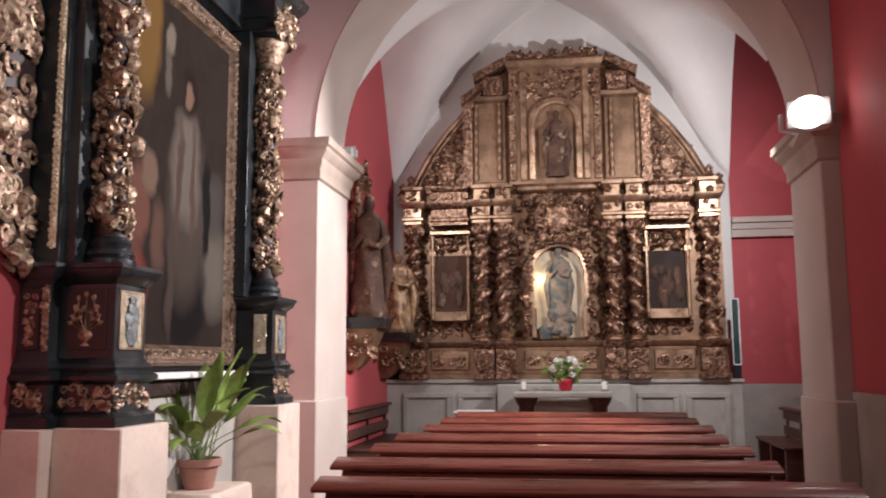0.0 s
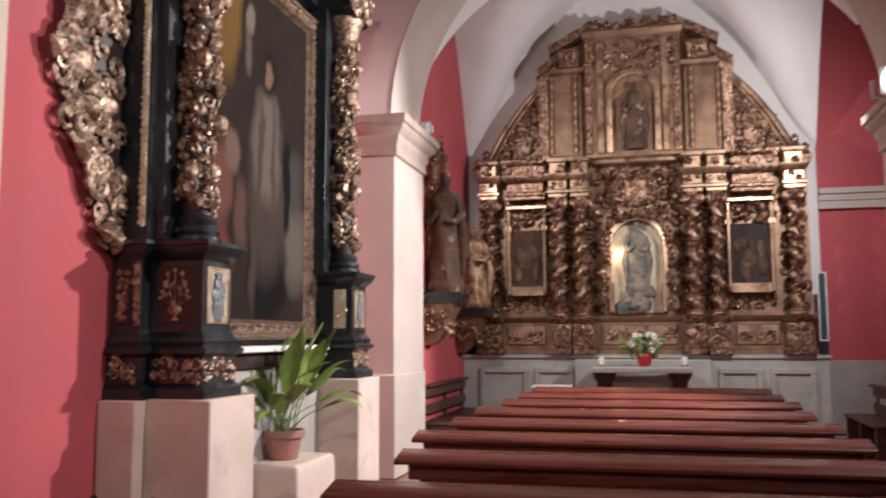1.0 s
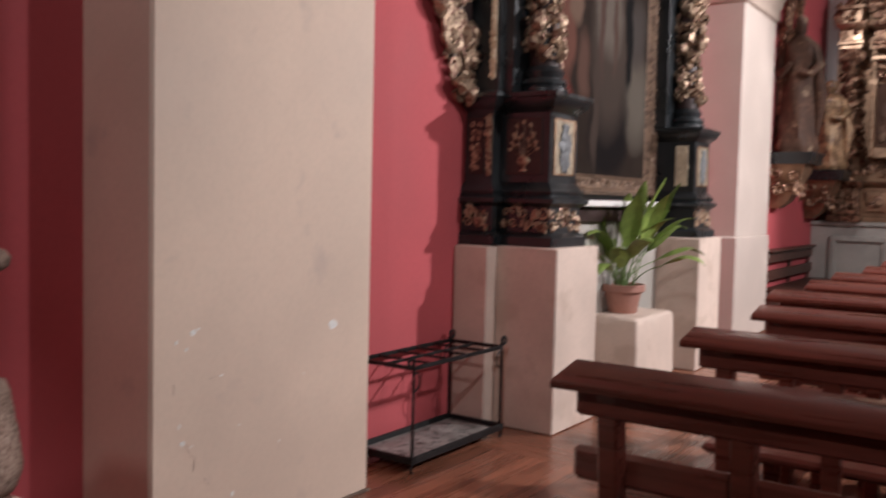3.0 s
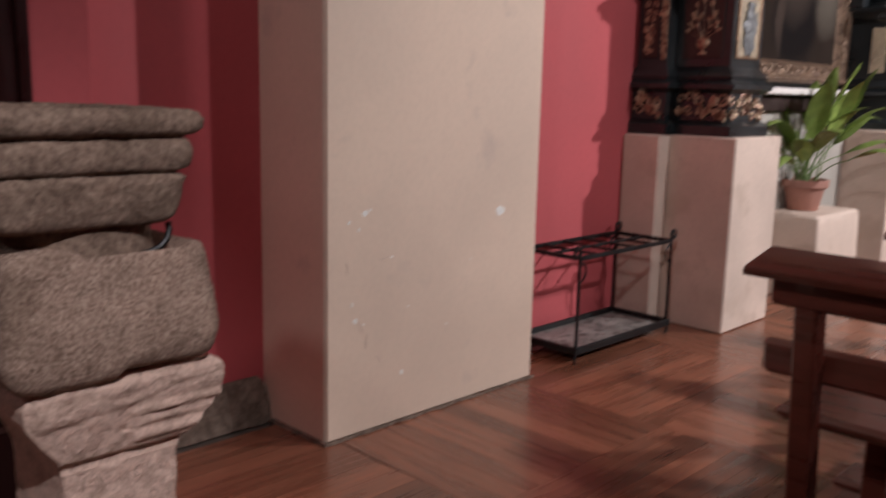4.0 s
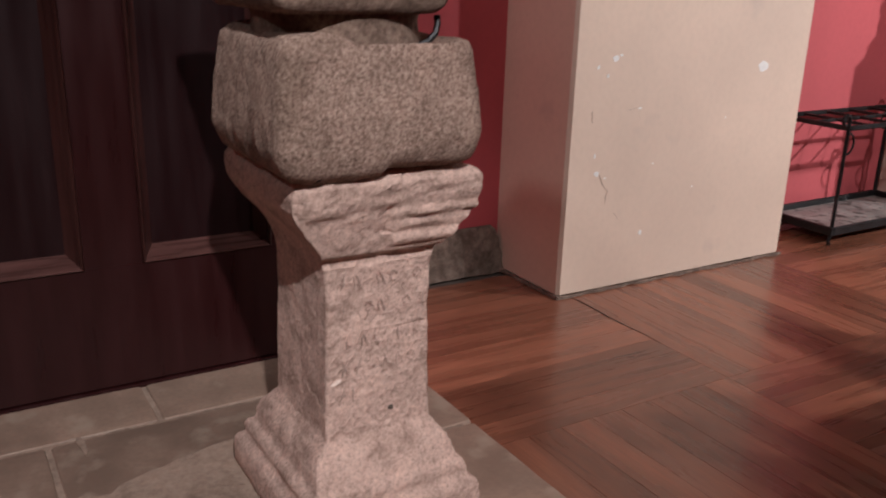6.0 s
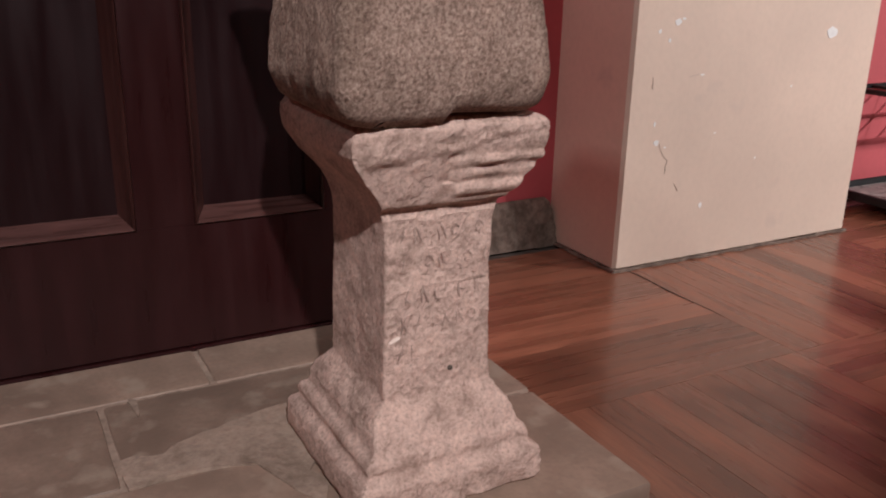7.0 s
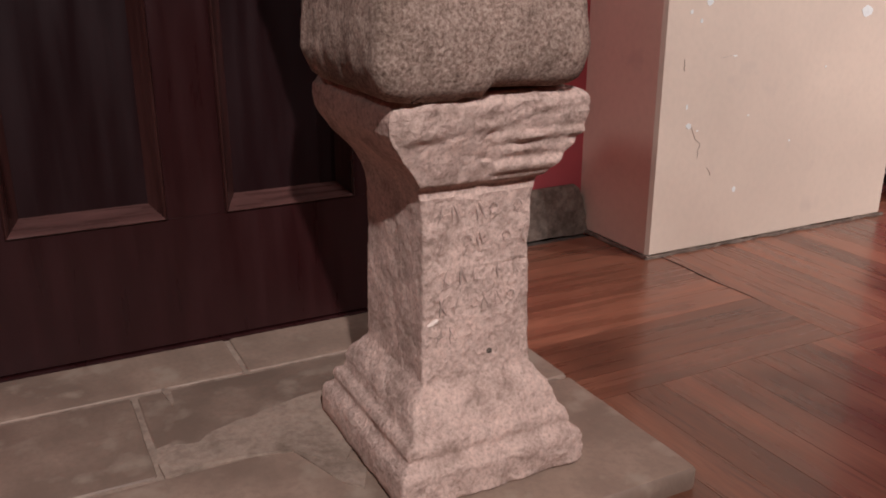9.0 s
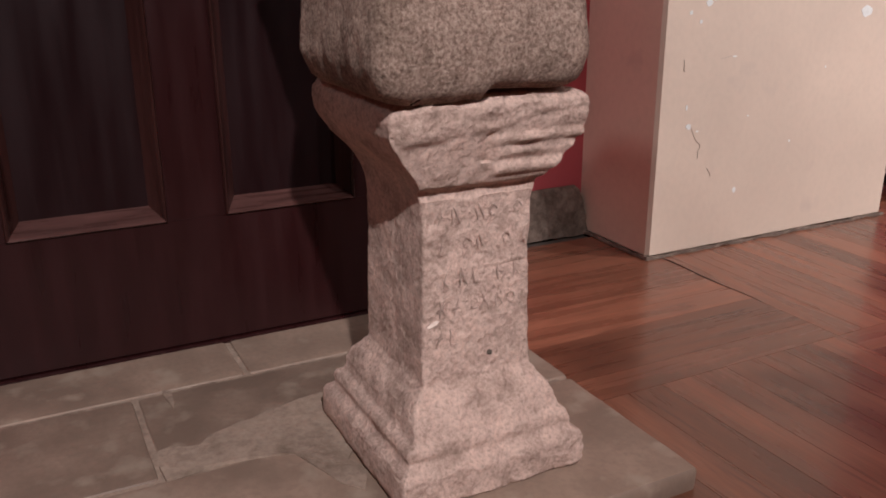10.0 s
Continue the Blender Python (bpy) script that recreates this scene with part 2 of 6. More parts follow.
def painted(name, ground, shapes, rough=0.8):
    """A dim oil painting: a dark ground with soft plain patches (y, z, half width, half height, colour)."""
    m = bpy.data.materials.new(name)
    m.use_nodes = True
    nt = m.node_tree
    N, L = nt.nodes, nt.links
    b = N["Principled BSDF"]
    co = N.new("ShaderNodeTexCoord")
    wob = N.new("ShaderNodeTexNoise")
    wob.inputs["Scale"].default_value, wob.inputs["Detail"].default_value = 3.5, 4
    L.new(co.outputs["Object"], wob.inputs["Vector"])
    off = N.new("ShaderNodeVectorMath")
    off.operation = "MULTIPLY_ADD"
    off.inputs[1].default_value = (0.20, 0.20, 0.20)
    L.new(wob.outputs["Color"], off.inputs[0])
    L.new(co.outputs["Object"], off.inputs[2])
    sep = N.new("ShaderNodeSeparateXYZ")
    L.new(off.outputs["Vector"], sep.inputs[0])

    def maths(op, a, c):
        n = N.new("ShaderNodeMath")
        n.operation = op
        for s, v in zip(n.inputs, (a, c)):
            if isinstance(v, float):
                s.default_value = v
            else:
                L.new(v, s)
        return n.outputs[0]

    blot = N.new("ShaderNodeTexNoise")
    blot.inputs["Scale"].default_value = 6
    L.new(co.outputs["Object"], blot.inputs["Vector"])
    base = N.new("ShaderNodeMix")
    base.data_type = "RGBA"
    base.inputs[6].default_value = (*[c * 0.55 for c in ground], 1)
    base.inputs[7].default_value = (*[c * 1.0 for c in ground], 1)
    L.new(blot.outputs["Fac"], base.inputs[0])
    col = base.outputs[2]
    for y, z, hy, hz, colour, edge in shapes:
        dy = maths("POWER", maths("ABSOLUTE", maths("DIVIDE", maths("SUBTRACT", sep.outputs["Y"], y + 0.10), hy), 0.0), 2.6)
        dz = maths("POWER", maths("ABSOLUTE", maths("DIVIDE", maths("SUBTRACT", sep.outputs["Z"], z + 0.10), hz), 0.0), 2.6)
        r = N.new("ShaderNodeMapRange")
        r.inputs["From Min"].default_value, r.inputs["From Max"].default_value = 1 + 1.5 * edge, max(0.0, 1 - 1.5 * edge)
        L.new(maths("ADD", dy, dz), r.inputs["Value"])
        x = N.new("ShaderNodeMix")
        x.data_type = "RGBA"
        L.new(r.outputs["Result"], x.inputs[0])
        L.new(col, x.inputs[6])
        x.inputs[7].default_value = (*[c * 0.40 for c in colour], 1)
        col = x.outputs[2]
    L.new(col, b.inputs["Base Color"])
    b.inputs["Roughness"].default_value = rough
    b.inputs["Specular IOR Level"].default_value = 0.04
    fine = N.new("ShaderNodeTexNoise")
    fine.inputs["Scale"].default_value = 160
    L.new(co.outputs["Object"], fine.inputs["Vector"])
    bp = N.new("ShaderNodeBump")
    bp.inputs["Strength"].default_value, bp.inputs["Distance"].default_value = 0.25, 0.002
    L.new(fine.outputs["Fac"], bp.inputs["Height"])
    L.new(bp.outputs["Normal"], b.inputs["Normal"])
    return m

# ---- geometry helpers ----
class Geo:
    """Collects plain vertices and faces."""

    def __init__(self):
        self.v, self.f, self.n = [], [], 0

    def add(self, shape, m=None):
        V, F = shape
        V = np.asarray(V, float)
        if m is not None:
            A = np.array(m)
            V = V @ A[:3, :3].T + A[:3, 3]
        self.v.append(V)
        self.f += [tuple(i + self.n for i in f) for f in F]
        self.n += len(V)
        return self

    def mesh(self, name, mat, smooth=35):
        me = bpy.data.meshes.new(name)
        me.from_pydata(np.concatenate(self.v).tolist(), [], self.f)
        me.materials.append(mat)
        if smooth:
            me.shade_smooth()
            me.set_sharp_from_angle(angle=radians(smooth))
        me.update()
        return me


FINE_PARTS = ("carved_ground", "gilded_frieze", "gilded_strip", "gilded_vase", "gilded_leaves", "gilded_beading", "gilded_corbel", "carved_wing", "inscription", "foliage", "crest", "relief", "painted_leaves", "finial", "capital", "entablature_panel")


def thing(name, at, label, category, group="", kind=""):
    ob = new(name)
    ob.location = at
    ob.empty_display_size = 0.1
    return tagged(ob, label, category, group, kind)


def part(name, geo, mat, parent=None, label="", smooth=35):
    ob = new(name, geo.mesh(name, mat, smooth))
    if parent is not None:
        ob.parent = parent
        ob.matrix_parent_inverse = Matrix.Translation(-Vector(parent.location)) if parent.parent is None else Matrix.Identity(4)
    if label:
        ob["label"] = label
    if parent is not None and ("carving" in name or name in FINE_PARTS):
        ob["kind"] = "stuff"
    return ob


def solid(name, geo, mat, label, category, kind="", smooth=35, group=""):
    return tagged(part(name, geo, mat, None, "", smooth), label, category, group, kind)


def loft(rings, cap=True):
    """Skin over closed rings of equal count."""
    k = len(rings[0])
    V = np.concatenate([np.asarray(r, float) for r in rings])
    F = []
    for a in range(len(rings) - 1):
        for i in range(k):
            j = (i + 1) % k
            F.append((a * k + i, a * k + j, (a + 1) * k + j, (a + 1) * k + i))
    if cap:
        F.append(tuple(range(k))[::-1])
        F.append(tuple((len(rings) - 1) * k + i for i in range(k)))
    return V, F


def ring_rect(x0, x1, y0, y1, z, c=0.004):
    c = min(c, (x1 - x0) * 0.45, (y1 - y0) * 0.45)
    return [(x0 + c, y0, z), (x1 - c, y0, z), (x1, y0 + c, z), (x1, y1 - c, z), (x1 - c, y1, z), (x0 + c, y1, z), (x0, y1 - c, z), (x0, y0 + c, z)]


def box(x0, x1, y0, y1, z0, z1, c=0.004):
    """A block with broken edges."""
    c = min(c, (z1 - z0) * 0.4, (x1 - x0) * 0.4, (y1 - y0) * 0.4)
    return loft([ring_rect(x0 + c, x1 - c, y0 + c, y1 - c, z0, c), ring_rect(x0, x1, y0, y1, z0 + c, c),
                 ring_rect(x0, x1, y0, y1, z1 - c, c), ring_rect(x0 + c, x1 - c, y0 + c, y1 - c, z1, c)])


def moulded(x0, x1, y0, y1, prof, c=0.004):
    """A rectangular block whose sides follow a moulding: (outset, height)."""
    return loft([ring_rect(x0 - o, x1 + o, y0 - o, y1 + o, z, c) for o, z in prof])


def lathe(prof, n=16, at=(0, 0, 0)):
    return loft([[(at[0] + r * math.cos(2 * math.pi * i / n), at[1] + r * math.sin(2 * math.pi * i / n), at[2] + z) for i in range(n)] for r, z in prof])


def tube(points, radii, n=6):
    P = [Vector(p) for p in points]
    rings = []
    for i, p in enumerate(P):
        d = (P[min(i + 1, len(P) - 1)] - P[max(i - 1, 0)]).normalized()
        s = d.orthogonal() if i == 0 else (s - s.dot(d) * d)
        s.normalize()
        u = d.cross(s)
        r = radii[i] if hasattr(radii, "__len__") else radii
        rings.append([p + r * (s * math.cos(2 * math.pi * k / n) + u * math.sin(2 * math.pi * k / n)) for k in range(n)])
    return loft(rings)


def prism(poly, axis, a, b):
    """A flat outline given an even thickness along axis, from a to b."""
    def put(p, q):
        return {"x": (q, p[0], p[1]), "y": (p[0], q, p[1]), "z": (p[0], p[1], q)}[axis]
    r0, r1 = [put(p, a) for p in poly], [put(p, b) for p in poly]
    return loft([r0, r1])


def blob(rx, ry, rz, seed=0, rough=0.2, n=8, m=6):
    """A lumpy rounded body."""
    rings = []
    for a in range(m + 1):
        th = math.pi * (0.04 + 0.92 * a / m)
        ring = []
        for i in range(n):
            ph = 2 * math.pi * i / n
            d = Vector((math.sin(th) * math.cos(ph), math.sin(th) * math.sin(ph), -math.cos(th)))
            k = 1 + rough * noise.noise(d * 2.1 + Vector((seed * 3.7, seed, 0)))
            ring.append((rx * d.x * k, ry * d.y * k, rz * d.z * k))
        rings.append(ring)
    return loft(rings)


def scroll(turns=1.4, r=0.5, thick=0.12, n=18, k=5, flip=1):
    """A carved volute in the xz plane, facing -y, about one unit across."""
    pts, rad = [], []
    for i in range(n):
        u = i / (n - 1)
        a = 2 * math.pi * turns * u
        rr = r * (1 - 0.82 * u)
        pts.append((flip * rr * math.cos(a), -0.10 * u, rr * math.sin(a)))
        rad.append(thick * (1.1 - 0.55 * u))
    return tube(pts, rad, k)


def leaflet(w=0.45, h=1.0, curl=0.35, n=6):
    """A carved acanthus leaf in the xz plane, tip up, bulging to -y."""
    V, F = [], []
    for i in range(n + 1):
        u = i / n
        ww = w * math.sin(math.pi * min(1, 0.12 + 0.88 * u) ** 0.8) * (1 + 0.22 * (i % 2)) + 0.02
        y = -curl * math.sin(math.pi * u * 0.9) - 0.05
        V += [(-ww, 0.02 + y * 0.3, u * h), (-ww * 0.5, y * 0.9, u * h), (0, y * 0.65, u * h), (ww * 0.5, y * 0.9, u * h), (ww, 0.02 + y * 0.3, u * h)]
    for i in range(n):
        for j in range(4):
            a = i * 5 + j
            F.append((a, a + 1, a + 6, a + 5))
    return V, F


def rosette(n=6):
    g = Geo()
    for i in range(n):
        g.add(leaflet(0.22, 0.5, 0.3, 4), Matrix.Rotation(2 * math.pi * i / n, 4, "Y"))
    g.add(blob(0.16, 0.16, 0.16, 1, 0.1, 6, 4), pose(0, -0.1, 0))
    return np.concatenate(g.v), g.f


def garland(seed):
    """A bunch of fruit and leaves."""
    g = Geo()
    rnd = random.Random(seed)
    for i in range(9):
        g.add(blob(0.16, 0.16, 0.17, seed + i, 0.2, 6, 4), pose(rnd.uniform(-0.28, 0.28), rnd.uniform(-0.2, -0.02), rnd.uniform(-0.4, 0.4)))
    for i in range(6):
        g.add(leaflet(0.2, 0.5, 0.3, 4), pose(rnd.uniform(-0.25, 0.25), 0, rnd.uniform(-0.3, 0.3), 0, rnd.uniform(-180, 180), 0))
    return np.concatenate(g.v), g.f


CARVED = [scroll(), scroll(flip=-1), leaflet(), rosette(), garland(1), garland(5), scroll(1.1, 0.5, 0.16), leaflet(0.35, 1.0, 0.5)]


def carve(g, spots, facing=0.0, seed=0, kinds=None, proud=1.0):
    """Sets carved ornaments at (x, y, z, size); facing: turn about z of their front, which is -y at 0."""
    rnd = random.Random(seed)
    for x, y, z, s in spots:
        k = rnd.choice(kinds) if kinds else rnd.randrange(len(CARVED))
        m = pose(x, y, z, 0, 0, facing) @ pose(0, 0, 0, 0, rnd.uniform(-180, 180), 0) @ Matrix.Diagonal((s, s * proud, s, 1))
        g.add(CARVED[k], m)
    return g


def fill_rect(u0, u1, v0, v1, step, seed):
    """Loosely even places in a rectangle."""
    rnd = random.Random(seed)
    nu, nv = max(1, round((u1 - u0) / step)), max(1, round((v1 - v0) / step))
    for i in range(nu):
        for j in range(nv):
            yield (u0 + (i + 0.5 + rnd.uniform(-0.25, 0.25)) * (u1 - u0) / nu, v0 + (j + 0.5 + rnd.uniform(-0.25, 0.25)) * (v1 - v0) / nv, step * rnd.uniform(0.85, 1.25))


def rough_block(x0, x1, y0, y1, prof, amp, seed, corner=0.03, n=14, scale=9.0, top=None, worn=None):
    """Weathered stone: a moulded block with rounded corners and uneven faces. prof: (outset, height)."""
    rings = []
    for o, z in prof:
        ring = []
        a0, a1, b0, b1 = x0 - o, x1 + o, y0 - o, y1 + o
        c = min(corner, (a1 - a0) * 0.4, (b1 - b0) * 0.4)
        corners = [((a1 - c, b0 + c), -90), ((a1 - c, b1 - c), 0), ((a0 + c, b1 - c), 90), ((a0 + c, b0 + c), 180)]
        pts = []
        for (cx, cy), s in corners:
            for k in range(4):
                an = radians(s + 90 * k / 3)
                pts.append((cx + c * math.cos(an), cy + c * math.sin(an)))
        full = []
        for i, p in enumerate(pts):
            q = pts[(i + 1) % len(pts)]
            full.append(p)
            if i % 4 == 3:
                for k in range(1, n):
                    full.append((p[0] + (q[0] - p[0]) * k / n, p[1] + (q[1] - p[1]) * k / n))
        mx, my = (a0 + a1) / 2, (b0 + b1) / 2
        for x, y in full:
            d = Vector((x - mx, y - my, 0)).normalized()
            w = noise.noise(Vector((x, y, z)) * scale + Vector((seed, 0, 0))) + 0.5 * noise.noise(Vector((x, y, z)) * scale * 3.1 + Vector((0, seed, 0)))
            dz = top(x, y) if (top and (o, z) in (prof[-1], prof[-2])) else 0.4 * amp * w
            p = (x + d.x * amp * w, y + d.y * amp * w, z + dz)
            ring.append(worn(*p) if worn else p)
        rings.append(ring)
    return loft(rings)

def fine(prof, step):
    out = []
    for (o0, z0), (o1, z1) in zip(prof, prof[1:]):
        k = max(1, round(abs(z1 - z0) / step))
        out += [(o0 + (o1 - o0) * i / k, z0 + (z1 - z0) * i / k) for i in range(k)]
    return out + [prof[-1]]

# ---- structure ----
XL, XR, YB, YE = -3.10, 2.58, -4.0, 12.85        # nave walls, rear and end wall
CL, CR = -2.70, 2.26                             # chancel side walls
PY0, PY1 = 8.72, 9.90                            # the piers of the chancel arch
AX = -0.22                                       # the axis of the chancel
TOP = 7.6

floor = solid("floor", Geo().add(box(XL - 0.3, XR + 0.3, YB - 0.3, PY1 - 0.3, -0.20, -0.012)).add(box(XL - 0.3, 4.3, PY1 - 0.3, YE + 0.3, -0.20, -0.012)), GROUT, "dark bedding under the wooden parquet floor", "floor", "structure")
g = Geo().add(box(XL - 0.3, XL, 1.03, PY0, 0, TOP))
solid("wall_left", g, RED, "matt red painted plaster wall of the nave", "wall", "structure")
# wall with the door, standing forward of the nave wall
g = Geo()
g.add(box(XL - 0.3, -2.60, YB, -0.20, 0, TOP)).add(box(XL - 0.3, -2.60, 0.87, 1.03, 0, TOP)).add(box(XL - 0.3, -2.60, -0.20, 0.87, 2.45, TOP))
solid("wall_door", g, RED, "matt red painted wall around the dark door", "wall", "structure")
solid("pilaster_1", Geo().add(box(XL - 0.1, -2.70, 1.89, 3.10, 0, TOP, 0.012)), PLASTER, "cream plastered wall pilaster with small chips", "pilaster", "structure")
g = Geo().add(box(XR, XR + 0.3, YB, PY0, 1.15, TOP))
solid("wall_right", g, RED, "matt red painted plaster wall of the nave", "wall", "structure")
solid("dado_right", Geo().add(box(XR - 0.03, XR + 0.3, YB, PY0, 0, 1.15)), DADO, "pale grey stone dado below the red wall", "dado", "structure")
solid("wall_rear", Geo().add(box(XL - 0.3, XR + 0.3, YB - 0.3, YB, 0, TOP)), PLASTER, "plain cream plaster wall", "wall", "structure")
solid("ceiling", Geo().add(box(XL - 0.3, XR + 0.3, YB - 0.3, PY0, 6.9, 7.2)), WHITE, "plain white plaster ceiling of the nave", "ceiling", "structure")
solid("wall_chancel_left", Geo().add(box(CL - 0.4, CL, PY1, YE, 0, TOP)), RED, "matt red painted plaster wall of the chancel", "wall", "structure")
solid("wall_recess_end", Geo().add(box(CR, 4.3, YE + 0.03, YE + 0.4, 1.12, TOP)), RED, "matt red painted wall beside the altarpiece", "wall", "structure")
solid("wall_recess_side", Geo().add(box(4.0, 4.3, PY1 - 0.3, YE + 0.03, 0, TOP)), RED, "matt red painted wall of the side recess", "wall", "structure")
solid("wall_recess_front", Geo().add(box(XR + 0.1, 4.0, PY1 - 0.3, PY1, 0, TOP)), RED, "matt red painted wall of the side recess", "wall", "structure")
solid("dado_recess", Geo().add(box(CR, 4.0, YE, YE + 0.4, 0, 1.12)), DADO, "pale grey stone dado beside the altarpiece", "dado", "structure")
solid("wall_end", Geo().add(box(CL - 0.4, CR, YE, YE + 0.3, 0, TOP)), WHITE, "pale grey plaster wall behind the gilded altarpiece", "wall", "structure")
g = Geo().add(box(CR, 4.0, YE - 0.07, YE + 0.04, 3.20, 3.31)).add(box(CR, 4.0, YE - 0.10, YE + 0.04, 3.31, 3.40)).add(box(CR, 4.0, YE - 0.15, YE + 0.04, 3.40, 3.48))
solid("cornice_chancel", g, PINKISH, "cream stone cornice along the chancel wall", "cornice", "structure")

# piers with capitals, and the arch between them
for name, x0, x1, inner in (("pier_left", XL - 0.1, -2.645, 1), ("pier_right", 2.40, XR + 0.1, -1)):
    g = Geo().add(box(x0, x1, PY0, PY1, 1.06, 3.40, 0.012))
    base = (x0, x1 + 0.02, PY0 - 0.03, PY1 + 0.01) if inner > 0 else (x0 - 0.03, x1, PY0 - 0.10, PY1 + 0.01)
    g.add(box(*base, 0, 1.07, 0.015))
    solid(name, g, PINKISH, "square plastered pier carrying the chancel arch", "pier", "structure")
    g = Geo().add(moulded(x0, x1, PY0, PY1, [(0.004, 3.37), (0.03, 3.39), (0.03, 3.50), (0.05, 3.53), (0.06, 3.60), (0.12, 3.66), (0.13, 3.70), (0.16, 3.72), (0.16, 3.80), (0.0, 3.81)], 0.008))
    solid("capital_" + name[5:], g, CAPSTONE, "moulded brownish stone capital of the pier", "capital", "structure")

ACX, ARX, AZ, ARZ = -0.13, 2.57, 3.80, 2.62
n = 40


def half_oval(grow):
    return [(ACX - (ARX + grow) * math.cos(math.pi * i / n), AZ + (ARZ + grow) * math.sin(math.pi * i / n)) for i in range(n + 1)]


# the arch as a band with its soffit
rows = [[(x, y, z) for x, z in half_oval(gr)] for gr, y in ((0.03, PY0 + 0.05), (0.012, PY0 + 0.024), (0.0, PY0 + 0.022), (0.0, PY1 - 0.004), (0.27, PY1 - 0.004))]
V = [p for r in rows for p in r]
F = [(a * (n + 1) + i, a * (n + 1) + i + 1, (a + 1) * (n + 1) + i + 1, (a + 1) * (n + 1) + i) for a in range(4) for i in range(n)]
solid("chancel_arch", Geo().add((V, F)), PINKISH, "round plastered arch band at the entrance of the chancel", "arch", "structure", smooth=30)
# the wall that the arch carries
V, F = [], []
for y in (PY0 + 0.03, PY1 - 0.03):
    for i, (x, z) in enumerate(half_oval(0.006)):
        V.append((x, y, z))
    for i in range(n + 1):
        ex = XL - 0.3 if i == 0 else (XR + 0.3 if i == n else XL - 0.3 + (XR - XL + 0.6) * i / n)
        V.append((ex, y, AZ if i in (0, n) else TOP))
k = 2 * (n + 1)
for s_ in (0, k):
    for i in range(n):
        F.append((s_ + i, s_ + i + 1, s_ + n + 1 + i + 1, s_ + n + 1 + i))
solid("wall_over_arch", Geo().add((V, F)), WHITE, "white plastered wall above the chancel arch", "wall", "structure", smooth=30)

# cross vault of the chancel
def vault_z(x, y):
    w = max(0, min(1, 1 - abs(y - 11.375) / 1.475))
    near = max(0, min(1, (YE - y) / (YE - PY1)))
    d = abs(x + 0.25)
    back = 7.0 - 0.55 * d - 0.10 * d * d - 0.075 * d ** 3
    front = AZ + 0.04 + (ARZ + 0.05) * math.sqrt(max(0, 1 - ((x - ACX) / 2.62) ** 2))
    long, cross = back + (front - back) * near, 4.02 + 2.1 * math.sin(math.pi / 2 * w)
    return max(long, cross) + 0.25 * max(0.0, 0.7 - abs(long - cross)) ** 2 / 0.7


nx, ny = 190, 120
xs = np.linspace(CL - 0.01, CR + 0.01, nx)
ys = np.linspace(PY1 - 0.02, YE + 0.01, ny)
V = [(x, y, vault_z(x, y)) for y in ys for x in xs] + [(x, y, vault_z(x, y) + 0.15) for y in ys for x in xs]
F = []
for j in range(ny - 1):
    for i in range(nx - 1):
        a = j * nx + i
        F.append((a, a + nx, a + nx + 1, a + 1))
        F.append((a + nx * ny, a + nx * ny + 1, a + nx * ny + nx + 1, a + nx * ny + nx))
solid("ceiling_vault", Geo().add((V, F)), WHITE, "white plastered cross vault of the chancel", "vault", "structure", smooth=25)
solid("ceiling_top", Geo().add(box(CL - 0.4, 4.3, PY0, YE + 0.4, TOP, TOP + 0.2)), WHITE, "plain plaster above the vault", "ceiling", "structure")

# stone skirting between door wall and pilaster
g = Geo().add(rough_block(-3.14, -3.055, 1.04, 1.885, fine([(0.012, 0.0), (0.006, 0.03), (0.0, 0.09), (-0.004, 0.14), (-0.014, 0.17), (-0.03, 0.185)], 0.012), 0.017, 3, 0.012, 40, 8))
solid("baseboard_1", g, SKIRT, "worn grey stone skirting below the red wall", "skirting", "structure")
# chips in the paint of the pilaster
rnd = random.Random(4)
for y, z, w, h in ((2.84, 0.81, 0.040, 0.024), (2.075, 0.86, 0.016, 0.014), (2.27, 0.205, 0.010, 0.013), (2.03, 0.455, 0.014, 0.012), (2.0, 0.83, 0.008, 0.010), (2.21, 0.68, 0.014, 0.004),
                   (2.10, 0.87, 0.010, 0.005), (2.045, 0.80, 0.006, 0.009), (2.015, 0.52, 0.005, 0.012), (2.07, 0.435, 0.007, 0.004), (2.30, 0.47, 0.006, 0.004), (2.52, 0.36, 0.005, 0.005), (2.66, 0.62, 0.004, 0.006)):
    pts = [(y + w * (0.6 + 0.4 * rnd.random()) * math.cos(2 * math.pi * i / 11), z + h * (0.6 + 0.4 * rnd.random()) * math.sin(2 * math.pi * i / 11)) for i in range(11)]
    solid("paint_chip", Geo().add(prism(pts, "x", -2.7005, -2.6988)), CHIPPED, "white chip in the cream paint of the pilaster", "paint chip", "structure")
for y0, z0, y1, z1 in ((2.04, 0.45, 2.06, 0.41), (2.06, 0.41, 2.085, 0.39), (2.085, 0.39, 2.08, 0.34), (1.985, 0.68, 1.99, 0.64), (2.13, 0.30, 2.15, 0.27), (2.15, 0.675, 2.19, 0.683)):
    pts = [(-2.699, y0 + (y1 - y0) * i / 4 + rnd.uniform(-0.004, 0.004), z0 + (z1 - z0) * i / 4) for i in range(5)]
    solid("paint_crack", Geo().add(tube(pts, 0.0010, 4)), CRACK, "fine dark crack in the cream paint", "paint crack", "structure")
